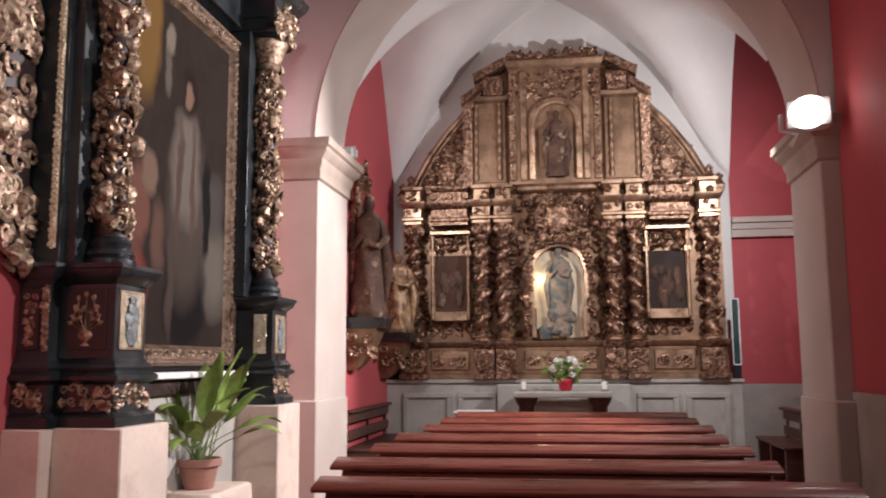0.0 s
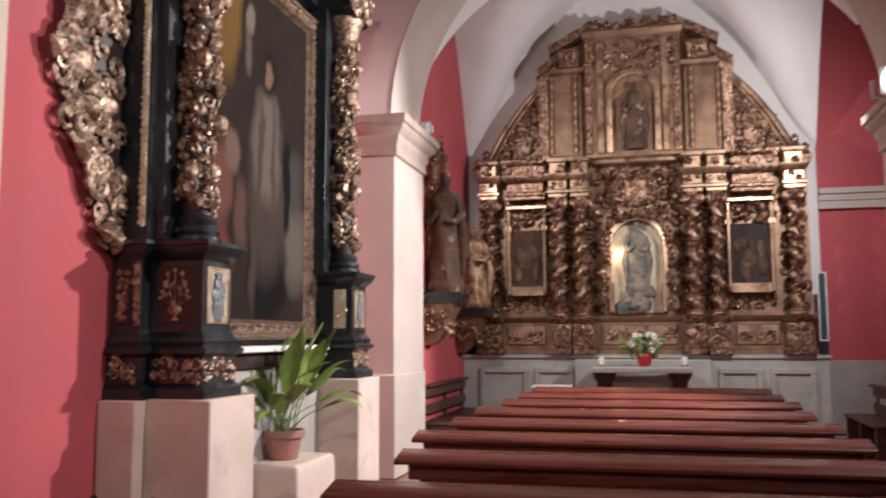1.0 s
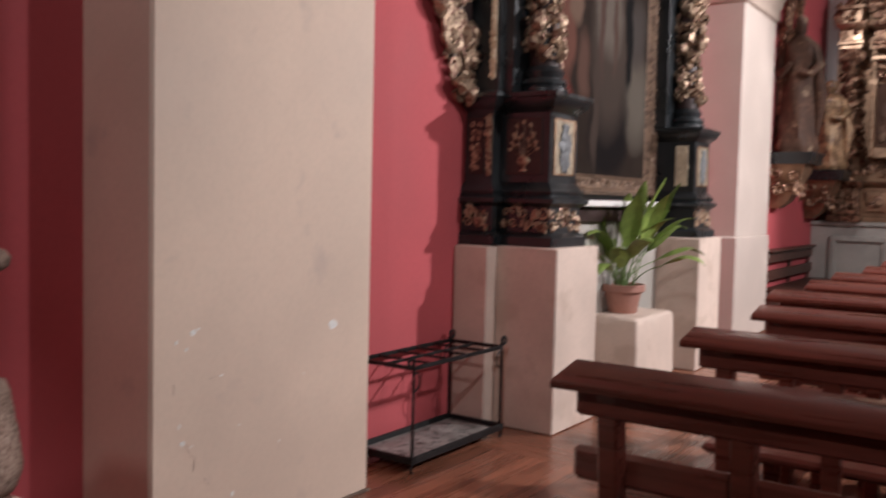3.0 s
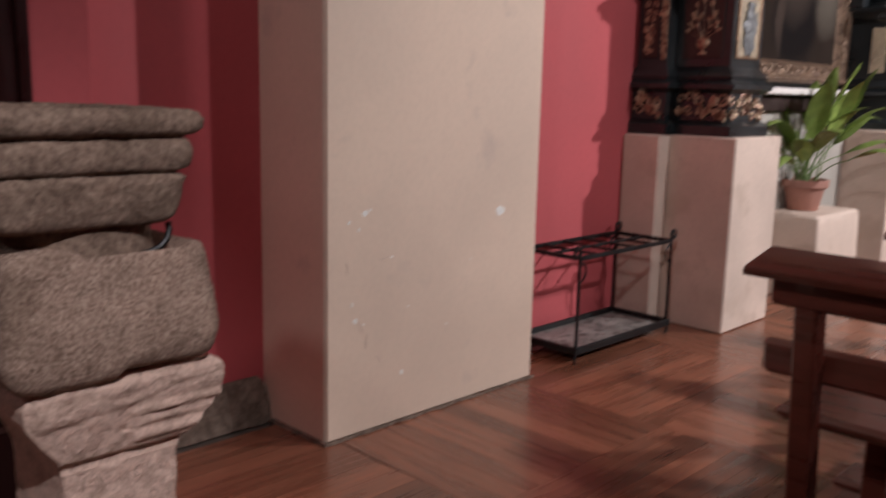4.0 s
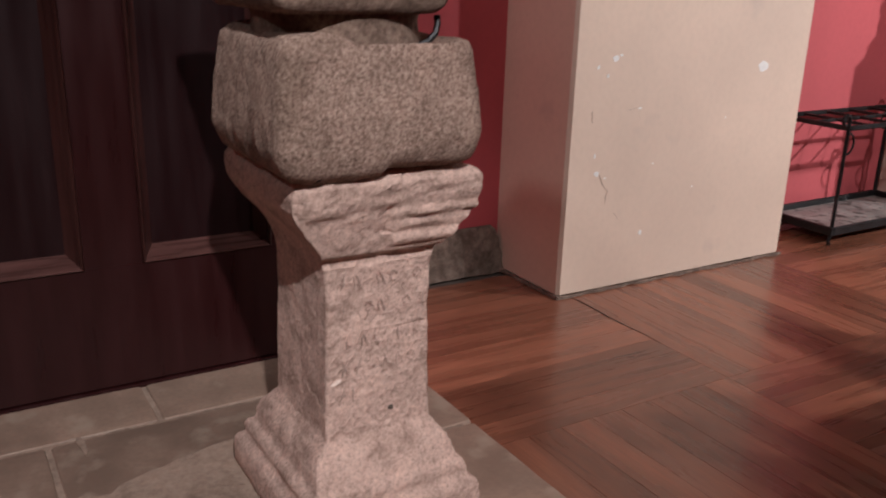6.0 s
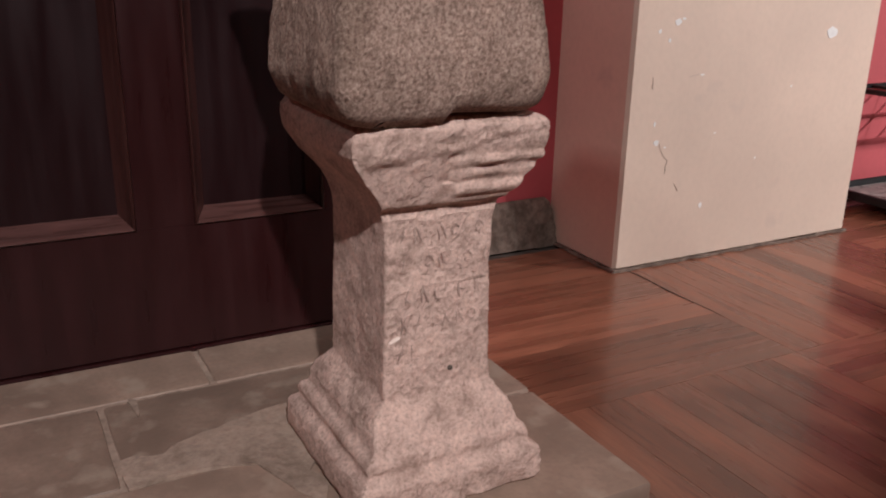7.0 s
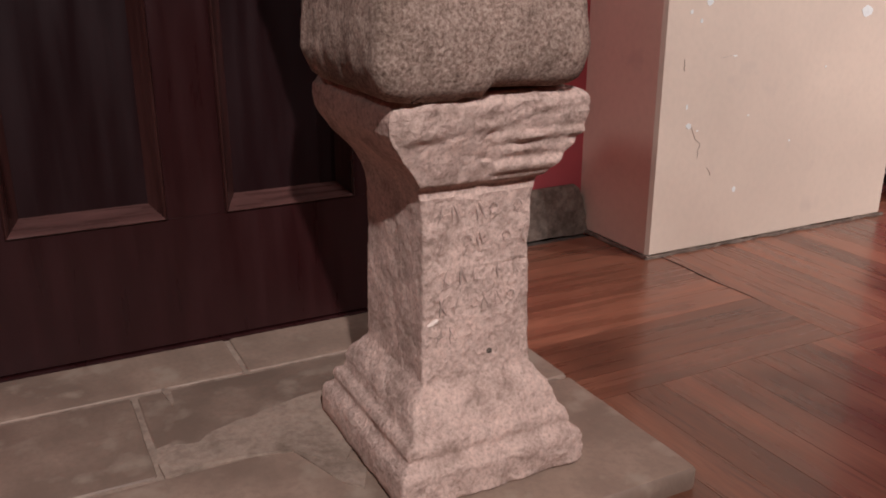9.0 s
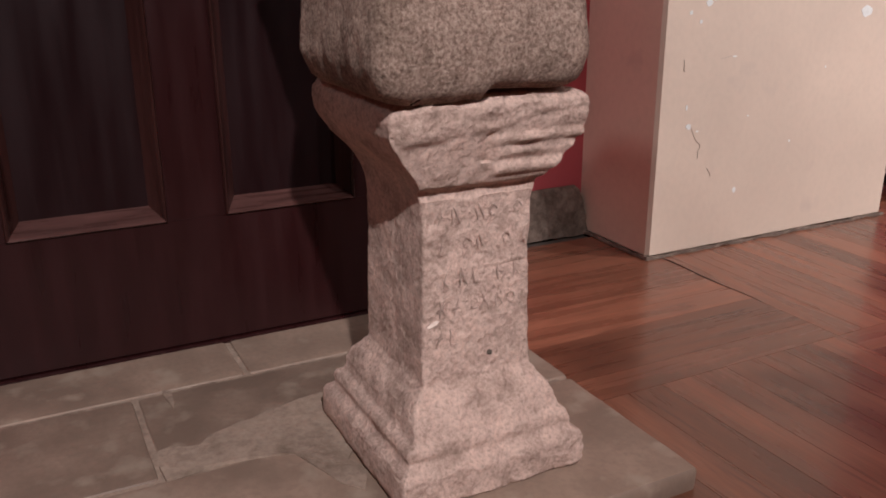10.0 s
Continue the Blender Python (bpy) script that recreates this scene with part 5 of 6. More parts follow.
# twisted columns
for ci, u in enumerate((-0.905, -0.47, -0.335, 0.335, 0.47, 0.905)):
    g = Geo()
    rings = []
    zz = np.linspace(Z(0.60), Z(2.02), 54)
    for z in zz:
        a = (z - zz[0]) / (zz[-1] - zz[0]) * 2 * math.pi * 4.5 * (1 if u < 0 else -1)
        ox, oy = 0.038 * math.cos(a), 0.038 * math.sin(a)
        rr = 0.082 + 0.010 * math.cos(a * 2)
        rings.append([(rx(u) + ox + rr * math.cos(2 * math.pi * k / 12), 12.40 + oy + rr * math.sin(2 * math.pi * k / 12), z) for k in range(12)])
    g.add(loft(rings))
    part("twisted_column", g, GOLD, ret, "twisted gilded column", 50)
    g = Geo()
    rnd = random.Random(60 + ci)
    for i in range(90):
        z = Z(0.62) + 1.38 * i / 89
        a = (z - zz[0]) / (zz[-1] - zz[0]) * 2 * math.pi * 4.5 * (1 if u < 0 else -1)
        q = rnd.uniform(0.05, 0.08)
        an = a + math.pi + rnd.uniform(-0.5, 0.5)
        g.add(CARVED[rnd.choice((2, 4, 5, 7))], pose(rx(u) + 0.038 * math.cos(a) + 0.088 * math.cos(an), 12.40 + 0.038 * math.sin(a) + 0.088 * math.sin(an), z, 0, 0, math.degrees(an) + 90) @ pose(0, 0, 0, 0, rnd.uniform(-90, 90), 0) @ Matrix.Diagonal((q, q, q, 1)))
    part("vine_carving", g, GOLD, ret, "gilded vine leaves", 40)
    part("column_base", Geo().add(lathe([(0.13, Z(0.537)), (0.13, Z(0.555)), (0.115, Z(0.57)), (0.125, Z(0.59)), (0.10, Z(0.605))], 16, (rx(u), 12.40, 0))), GOLD_SMOOTH, ret)
    g = Geo().add(lathe([(0.09, Z(2.02)), (0.10, Z(2.05)), (0.10, Z(2.12)), (0.14, Z(2.23))], 12, (rx(u), 12.40, 0)))
    for k in range(10):
        a = 2 * math.pi * k / 10
        g.add(leaflet(0.25, 0.9, 0.5, 4), pose(rx(u) + 0.10 * math.cos(a), 12.40 + 0.10 * math.sin(a), Z(2.06), 0, 0, math.degrees(a) + 90) @ Matrix.Diagonal((0.15, 0.12, 0.17, 1)))
    part("capital", g, GOLD, ret, "leafy gilded capital", 40)
    # block of the entablature over the column, in three steps
    part("entablature_block", Geo().add(moulded(rx(u) - 0.13, rx(u) + 0.13, 12.27, 12.60, [(0.0, Z(2.232)), (0.0, Z(2.27)), (0.025, Z(2.29)), (0.025, Z(2.32)), (-0.005, Z(2.34)), (-0.005, Z(2.46)), (0.02, Z(2.48)), (0.045, Z(2.51)), (0.055, Z(2.56)), (0.0, Z(2.57)),
                                                                                             (-0.02, Z(2.575)), (-0.02, Z(2.72)), (0.01, Z(2.74)), (0.02, Z(2.78)), (-0.03, Z(2.79))])), GOLD_SMOOTH, ret)
    g = carve(Geo(), [(x, 12.268, Z(2.40), 0.10) for x in (rx(u) - 0.06, rx(u) + 0.06)] + [(rx(u), 12.285, Z(2.65), 0.14)], 0, 70 + ci, proud=0.8)
    part("entablature_carving", g, GOLD, ret, "carved gilded brackets", 40)
# wall of ornament between the columns
for u0, u1, z0, z1, sd in ((-0.985, -0.84, 0.60, 2.2, 1), (-0.82, -0.56, 0.60, 0.85, 2), (-0.82, -0.56, 1.86, 2.2, 3), (0.56, 0.82, 0.60, 0.85, 4), (0.56, 0.82, 1.86, 2.2, 5), (0.84, 0.985, 0.60, 2.2, 6), (-0.56, -0.24, 0.6, 2.2, 7), (0.24, 0.56, 0.6, 2.2, 8),
                           (-0.24, 0.24, 1.85, 2.75, 9)):
    g = carve(Geo(), [(x, 12.655, z, q * 1.1) for x, z, q in fill_rect(rx(u0), rx(u1), Z(z0), Z(z1), 0.115, 80 + sd)], 0, 90 + sd, proud=1.0)
    part("carved_ground", g, GOLD, ret, "dense gilded carving", 40)
# side bays: framed pictures
for u0, u1, tone, shapes in ((-0.785, -0.575, (0.10, 0.055, 0.04), 0), (0.545, 0.775, (0.06, 0.045, 0.04), 1)):
    x0, x1 = rx(u0), rx(u1)
    z0, z1 = Z(0.98), Z(1.80)
    g = Geo()
    for a, b, c, d in ((x0 - 0.05, x0 + 0.01, z0 - 0.14, z1 + 0.02), (x1 - 0.01, x1 + 0.05, z0 - 0.14, z1 + 0.02)):
        g.add(box(a, b, 12.52, 12.66, c, d, 0.012))
    for x in (x0 - 0.02, x1 + 0.02):
        g.add(tube([(x, 12.505, z0 - 0.12), (x, 12.505, z1 + 0.28)], 0.024, 10))
        g.add(box(x - 0.045, x + 0.045, 12.49, 12.66, z1 - 0.02, z1 + 0.06, 0.008))
    g.add(box(x0 - 0.06, x1 + 0.06, 12.50, 12.66, z1 + 0.30, z1 + 0.36, 0.01))
    bay = part("side_bay", g, GOLD_SMOOTH, ret, "gilded frame with slender columns")
    part("sill", Geo().add(box(x0, x1, 12.50, 12.655, z0 - 0.15, z0 - 0.005, 0.01)), GOLD_SMOOTH, bay, "plain bright gilded sill")
    m = painted("small_dim_picture" if not shapes else "small_dark_relief", tone, [])
    part("picture", Geo().add(box(x0 + 0.01, x1 - 0.01, 12.60, 12.655, z0, z1, 0.003)), m, bay, "small dark old picture")
    g = Geo()
    rnd = random.Random(int(u0 * 100))
    for i in range(9):
        g.add(blob(rnd.uniform(0.04, 0.09), 0.03, rnd.uniform(0.08, 0.18), i, 0.4), pose(rnd.uniform(x0 + 0.08, x1 - 0.08), 12.595, rnd.uniform(z0 + 0.1, z0 + 0.55)))
    part("relief", g, STATUE_DARK, bay, "dark painted figures in relief", 50)
    g = carve(Geo(), [(x, 12.58, z, q) for x, z, q in fill_rect(x0, x1, z1 + 0.04, z1 + 0.28, 0.14, 3)], 0, 5)
    part("crest", g, GOLD, bay, "carved gilded crest", 40)
# entablature between the blocks
prof = [(0.0, Z(2.23)), (0.0, Z(2.27)), (0.02, Z(2.29)), (0.02, Z(2.32)), (-0.01, Z(2.34)), (-0.01, Z(2.46)), (0.02, Z(2.48)), (0.05, Z(2.51)), (0.06, Z(2.56)), (0.0, Z(2.57)), (-0.03, Z(2.58)), (-0.03, Z(2.72)), (0.0, Z(2.75)), (0.01, Z(2.79)), (-0.04, Z(2.80))]
for u0, u1 in ((-0.80, -0.56), (0.56, 0.80)):
    part("entablature", Geo().add(moulded(rx(u0), rx(u1), 12.40, 12.66, prof)), GOLD, ret)
    g = Geo()
    for a in np.linspace(rx(u0) + 0.04, rx(u1) - 0.04, 3):
        g.add(box(a - 0.05, a + 0.05, 12.375, 12.42, Z(2.61), Z(2.70), 0.008))
    part("entablature_panel", g, GOLD, ret)
part("entablature", Geo().add(moulded(rx(-0.24), rx(0.24), 12.46, 12.66, [(0.0, Z(2.70)), (0.02, Z(2.72)), (0.02, Z(2.76)), (0.05, Z(2.80)), (0.0, Z(2.81))])), GOLD_SMOOTH, ret)
# central niche
ncx, nw, nz0, nzs = rx(0.0) - 0.0, 0.36, Z(0.58), Z(1.52)
arch = [(ncx - nw, nz0)] + [(ncx - nw * math.cos(math.pi * i / 16), nzs + nw * math.sin(math.pi * i / 16)) for i in range(17)] + [(ncx + nw, nz0)]
rows0, rows1, rows2 = [], [], []
for x, z in arch:
    k = 1.16
    rows0.append((ncx + (x - ncx) * k, 12.48, nz0 + (z - nz0) * 1.05))
    rows1.append((x, 12.46, z))
    rows2.append((x, 12.655, z))
m_ = len(arch)
V = rows0 + rows1 + rows2 + [(v[0], 12.655, v[2]) for v in rows0]
F = [(a * m_ + i, a * m_ + i + 1, (a + 1) * m_ + i + 1, (a + 1) * m_ + i) for a in range(2) for i in range(m_ - 1)] + [(3 * m_ + i, 3 * m_ + i + 1, i + 1, i) for i in range(m_ - 1)]
niche = part("niche", Geo().add((V, F)), GOLD_SMOOTH, ret, "arched gilded niche", 40)
part("niche_back", Geo().add(prism(arch, "y", 12.640, 12.654)), NICHEGOLD, niche, "bright gilded back")
g = carve(Geo(), [(ncx - (nw + 0.10) * math.cos(math.pi * i / 18), 12.47, nzs + (nw + 0.10) * math.sin(math.pi * i / 18), 0.12) for i in range(19)], 0, 33)
carve(g, [(ncx + sx * (nw + 0.09), 12.48, z, 0.12) for sx in (-1, 1) for z in np.linspace(nz0 + 0.05, nzs, 9)], 0, 34)
part("niche_carving", g, GOLD, niche, "carved gilded border", 40)
for sx in (-1, 1):
    part("niche_pilaster", Geo().add(box(ncx + sx * nw - 0.035, ncx + sx * nw + 0.035, 12.43, 12.47, nz0, nz0 + 0.42, 0.01)), GOLD_SMOOTH, niche)
# coat of arms above the niche
g = Geo().add(blob(0.20, 0.07, 0.24, 3, 0.3, 14, 10), pose(ncx, 12.52, Z(2.30)))
carve(g, [(ncx + 0.24 * math.cos(a), 12.50, Z(2.30) + 0.28 * math.sin(a), 0.18) for a in np.linspace(0, 2 * math.pi, 15)[:-1]], 0, 44)
part("heraldic_shield", g, GOLD, ret, "gilded heraldic shield with scrolls", 40)
# attic
part("attic", Geo().add(moulded(rx(-0.295), rx(0.29), 12.46, 12.66, [(0.0, Z(2.81)), (0.0, Z(4.55)), (0.03, Z(4.58)), (0.05, Z(4.66)), (0.02, Z(4.70))])), GOLD_DULL, ret)
g = Geo()
for u in (-0.27, -0.20, 0.195, 0.265):
    g.add(box(rx(u) - 0.05, rx(u) + 0.05, 12.42, 12.47, Z(2.85), Z(4.50), 0.012))
part("attic_pilaster", g, GOLD_SMOOTH, ret)
nw2, z2, zs2 = 0.30, Z(2.86), Z(3.68)
arch = [(ncx - nw2, z2)] + [(ncx - nw2 * math.cos(math.pi * i / 14), zs2 + nw2 * math.sin(math.pi * i / 14)) for i in range(15)] + [(ncx + nw2, z2)]
rows = [[(ncx + (x - ncx) * k, y, z2 + (z - z2) * kk) for x, z in arch] for k, kk, y in ((1.24, 1.08, 12.458), (1.24, 1.08, 12.385), (1.12, 1.04, 12.37), (1.0, 1.0, 12.385), (1.0, 1.0, 12.457))]
V = [p for r in rows for p in r]
m_ = len(arch)
F = [(a * m_ + i, a * m_ + i + 1, (a + 1) * m_ + i + 1, (a + 1) * m_ + i) for a in range(4) for i in range(m_ - 1)]
part("attic_niche", Geo().add((V, F)), GOLD_SMOOTH, ret, "arched gilded frame", 40)
g = carve(Geo(), [(x, 12.45, z, q) for x, z, q in fill_rect(rx(-0.27), rx(0.27), Z(4.06), Z(4.52), 0.105, 55)], 0, 56, proud=0.8)
carve(g, [(rx(u), 12.42, z, 0.085) for u in (-0.27, 0.265) for z in np.linspace(Z(2.9), Z(4.45), 20)], 0, 58, proud=0.6)
part("attic_carving", g, GOLD, ret, "carved gilded ornament", 40)
for sx, u0, u1 in ((-1, -0.56, -0.31), (1, 0.30, 0.56)):
    part("attic_panel", Geo().add(moulded(rx(u0), rx(u1), 12.55, 12.66, [(0.0, Z(2.80)), (0.0, Z(2.86)), (-0.02, Z(2.88)), (-0.02, Z(4.08)), (0.02, Z(4.12)), (0.03, Z(4.18)), (0.0, Z(4.20))])), GOLD_DULL, ret, "plain gilded panel")
    uo = u0 if sx < 0 else u1
    for uu in (u0 + 0.05, u1 - 0.05):
        g = Geo().add(lathe([(0.034 - 0.006 * math.cos(k * 1.3), Z(2.90) + 1.15 * k / 40) for k in range(41)], 10, (rx(uu), 12.545, 0)))
        part("slender_column", g, GOLD_DULL, ret, "slender beaded gilded column", 40)
    part("attic_pilaster", Geo().add(moulded(rx(uo) - 0.07, rx(uo) + 0.07, 12.50, 12.62, [(0.01, Z(2.80)), (0.0, Z(2.90)), (0.0, Z(3.98)), (0.02, Z(4.02)), (0.03, Z(4.10)), (0.0, Z(4.11))])), GOLD, ret)
    # stepped raking pieces of the pediment
    for name_, xa, za, xb, zb, th in (("raking_piece", 1.36, 5.24, 1.06, 5.46, 0.11), ("raking_piece", 1.18, 5.56, 0.74, 5.80, 0.13)):
        cx_ = (RX0 + RX1) / 2
        pts = [(cx_ + sx * xa, za), (cx_ + sx * xb, zb), (cx_ + sx * xb, zb + th), (cx_ + sx * (xa + 0.02), za + th)]
        if sx > 0:
            pts = pts[::-1]
        part(name_, Geo().add(prism(pts, "y", 12.36, 12.66)), GOLD, ret, "raking gilded cornice piece")
    g = Geo().add(moulded(cx_ + min(sx * 0.76, sx * 1.05), cx_ + max(sx * 0.76, sx * 1.05), 12.44, 12.66, [(0.0, 5.38), (0.0, 5.56), (0.015, 5.60), (0.0, 5.66)]))
    carve(g, [(cx_ + sx * 0.9, 12.435, 5.50, 0.16), (cx_ + sx * 1.13, 12.45, 5.42, 0.13)], 0, 57)
    part("pediment_block", g, GOLD, ret, "carved gilded block", 40)
    # quadrant wing
    g = Geo()
    def edge(h):
        return float(np.interp(h, [2.6, 2.90, 3.28, 3.66, 4.05, 4.2], [1.0, 0.93, 0.84, 0.72, 0.56, 0.52]))
    spots = []
    rnd = random.Random(66 + sx)
    for h in np.arange(2.90, 4.05, 0.10):
        u = 0.58
        while u < edge(h) - 0.02:
            spots.append((rx(sx * u), 12.655, Z(h), 0.115 * rnd.uniform(0.9, 1.3)))
            u += 0.044
    carve(g, spots, 0, 68 + sx, proud=0.8)
    part("quadrant_carving", g, GOLD, ret, "gilded carving in the curved wing", 40)
    g = Geo().add(tube([(rx(sx * (edge(h) - 0.012)), 12.63, Z(h)) for h in np.linspace(2.62, 4.12, 18)], 0.045, 8))
    g.add(tube([(rx(sx * (edge(h) - 0.05)), 12.62, Z(h)) for h in np.linspace(2.75, 4.08, 16)], 0.022, 8))
    part("quadrant_rim", g, GOLD_SMOOTH, ret, "curved gilded rim")
    g = Geo().add(blob(0.15, 0.03, 0.19, 7, 0.1, 12, 8), pose(rx(sx * 0.70), 12.64, Z(3.12)))
    part("medallion", g, GOLD, ret, "gilded medallion")
    g = Geo()
    for i, (u, h) in enumerate(((0.93, 2.82), (0.985, 2.70), (0.80, 2.82))):
        g.add(moulded(rx(sx * u) - 0.06, rx(sx * u) + 0.06, 12.45, 12.6, [(0.0, Z(h - 0.1)), (0.02, Z(h)), (0.0, Z(h + 0.03)), (-0.02, Z(h + 0.08)), (0.0, Z(h + 0.13)), (-0.05, Z(h + 0.19))]))
    part("finial", g, GOLD, ret, "small gilded finials")
g = carve(Geo(), [(x, 12.50, Z(4.74) + 0.04 * math.sin(i * 2.1), 0.17) for i, x in enumerate(np.linspace(rx(-0.27), rx(0.27), 16))], 0, 77, kinds=[2, 4, 5, 7])
part("crest", g, GOLD, ret, "carved gilded crest", 40)


def figure(name, x, y, z, h, w, mat, label, turn=0, lean=0.0, depth=0.7):
    """A robed statue as one plain body: stacked folds, shoulders and a plain rounded head."""
    rings = []
    prof = [(0.55, 0.0), (0.60, 0.05), (0.52, 0.15), (0.46, 0.30), (0.42, 0.45), (0.40, 0.58), (0.46, 0.70), (0.44, 0.78), (0.26, 0.835), (0.13, 0.86), (0.16, 0.89), (0.185, 0.93), (0.16, 0.97), (0.05, 1.0)]
    full = []
    for (a, b), (c, d) in zip(prof, prof[1:]):
        full += [(a + (c - a) * i / 3, b + (d - b) * i / 3) for i in range(3)]
    full.append(prof[-1])
    for r, v in full:
        ring = []
        for k in range(20):
            a = 2 * math.pi * k / 20
            fold = 1 + (0.13 if v < 0.8 else 0.03) * math.sin(5 * a + 7 * v) + (0.10 if v < 0.82 else 0.0) * noise.noise(Vector((math.cos(a) * 2, math.sin(a) * 2, v * 6 + x)))
            ring.append((x + w * r * fold * math.cos(a) + lean * w * math.sin(v * 3), y + depth * w * r * fold * math.sin(a), z + h * v))
        rings.append(ring)
    g = Geo().add(loft(rings))
    for sx in (-1, 1):
        g.add(tube([(x + sx * 0.40 * w, y, z + 0.76 * h), (x + sx * 0.58 * w, y - 0.10 * w, z + 0.63 * h), (x + sx * 0.42 * w, y - 0.45 * depth * w, z + 0.56 * h), (x + sx * 0.12 * w, y - 0.60 * depth * w, z + (0.64 if sx < 0 else 0.58) * h)],
                   [0.13 * w, 0.16 * w, 0.13 * w, 0.08 * w], 8))
        g.add(tube([(x + sx * 0.42 * w, y + 0.1 * w, z + 0.74 * h), (x + sx * 0.62 * w, y + 0.05 * w, z + 0.42 * h), (x + sx * 0.56 * w, y, z + 0.12 * h)], [0.10 * w, 0.20 * w, 0.06 * w], 8))
    return tagged(part(name, g, mat, None, "", 60), label, "statue")


figure("statue", ncx, 12.53, nz0 + 0.30, 1.02, 0.27, STATUE_PALE, "pale painted robed statue standing in the lit niche", depth=0.35)
g = Geo()
rnd = random.Random(2)
for i in range(16):
    g.add(blob(rnd.uniform(0.06, 0.12), 0.06, rnd.uniform(0.06, 0.11), i, 0.4), pose(ncx + rnd.uniform(-0.24, 0.24), 12.53, nz0 + rnd.uniform(0.05, 0.34)))
solid("carved_cloud", g, STATUE_PALE, "lumpy pale carved cloud in the lit niche", "carved cloud")
figure("statue", ncx + 0.02, 12.34, z2 + 0.02, 0.98, 0.27, STATUE_DARK, "small brown robed statue in the upper niche", depth=0.4)

# altar table with flowers and candles
table = thing("altar_table", (-0.18, 11.72, 0), "plain stone altar table with a pale top", "altar table")
part("tabletop", Geo().add(moulded(-0.80, 0.44, 11.45, 11.95, [(0.0, 0.985), (0.01, 1.0), (0.01, 1.05), (0.0, 1.06)])), DADO, table)
for x in (-0.66, 0.30):
    part("leg", Geo().add(lathe([(0.14, 0.0), (0.14, 0.06), (0.10, 0.10), (0.10, 0.86), (0.14, 0.92), (0.16, 0.985)], 16, (x, 11.70, 0))), OLDWOOD, table, "dark brown pillar")
for x in (-0.69, 0.36):
    c = thing("candle", (x, 11.6, 1.06), "short white altar candle on a small brass dish", "candle", "candles on the altar")
    part("dish", Geo().add(lathe([(0.05, 0.0), (0.055, 0.012), (0.03, 0.02)], 14, (x, 11.6, 1.071))), GOLD_SMOOTH, c)
    part("wax", Geo().add(lathe([(0.035, 0.0), (0.036, 0.09), (0.03, 0.10), (0.01, 0.098)], 14, (x, 11.6, 1.088))), CLOTH, c)
fl = thing("flower_arrangement", (-0.14, 11.66, 1.07), "white flowers and dark leaves in a red pot", "flowers")
part("pot", Geo().add(lathe([(0.07, 0.0), (0.085, 0.03), (0.10, 0.14), (0.095, 0.15)], 18, (-0.14, 11.62, 1.072))), REDPOT, fl, "red pot")
rnd = random.Random(9)
g = Geo()
for i in range(60):
    a, r, z = rnd.uniform(0, 6.28), rnd.uniform(0.03, 0.24), rnd.uniform(0.10, 0.36)
    g.add(leaflet(0.25, 1.0, 0.25, 4), pose(-0.14 + r * math.cos(a), 11.62 + 0.6 * r * math.sin(a), 1.07 + z, rnd.uniform(-40, 40), rnd.uniform(-90, 90), rnd.uniform(0, 360)) @ Matrix.Diagonal((0.10, 0.10, 0.13, 1)))
part("foliage", g, LEAF, fl, "dark green leaves", 60)
for i in range(16):
    a, r, z = rnd.uniform(0, 6.28), rnd.uniform(0.05, 0.25), rnd.uniform(0.20, 0.42)
    g = Geo()
    g.add(rosette(7), pose(-0.14 + r * math.cos(a), 11.60 + 0.5 * r * math.sin(a), 1.07 + z, rnd.uniform(-30, 50), 0, rnd.uniform(-40, 40)) @ Matrix.Diagonal((0.09, 0.09, 0.09, 1)))
    part("flower", g, PETAL, fl, smooth=60)

# lectern with white cloth, benches, board
lec = thing("credence_table", (-1.30, 11.2, 0), "small table covered with a white cloth", "table")
part("cloth", Geo().add(box(-1.55, -1.05, 11.0, 11.4, 0.80, 0.835, 0.01)), CLOTH, lec, "white cloth")
for x in (-1.50, -1.10):
    for y in (11.05, 11.35):
        part("leg", Geo().add(box(x - 0.02, x + 0.02, y - 0.02, y + 0.02, 0, 0.80)), OLDWOOD, lec)


def wall_bench(name, x, y0, y1, s, h, label):
    b = thing(name, (x, (y0 + y1) / 2, 0), label, "bench")
    part("seat", Geo().add(box(min(x, x + s * 0.42), max(x, x + s * 0.42), y0, y1, 0.42, 0.46, 0.01)), OLDWOOD, b)
    xb = x + s * 0.03
    for z0, z1 in ((h - 0.12, h), (h - 0.32, h - 0.20)):
        part("back_rail", Geo().add(box(min(xb, xb + s * 0.03), max(xb, xb + s * 0.03), y0, y1, z0, z1, 0.008)), OLDWOOD, b)
    part("cap", Geo().add(box(min(x, x + s * 0.11), max(x, x + s * 0.11), y0 - 0.01, y1 + 0.01, h, h + 0.035, 0.01)), OLDWOOD, b)
    for y in (y0 + 0.03, (y0 + y1) / 2, y1 - 0.09):
        part("side", Geo().add(box(min(x + s * 0.005, x + s * 0.40), max(x + s * 0.005, x + s * 0.40), y, y + 0.06, 0, 0.42, 0.008)), OLDWOOD, b)
        part("post", Geo().add(box(min(x + s * 0.006, x + s * 0.03), max(x + s * 0.006, x + s * 0.03), y, y + 0.06, 0.42, h, 0.004)), OLDWOOD, b)
    return b


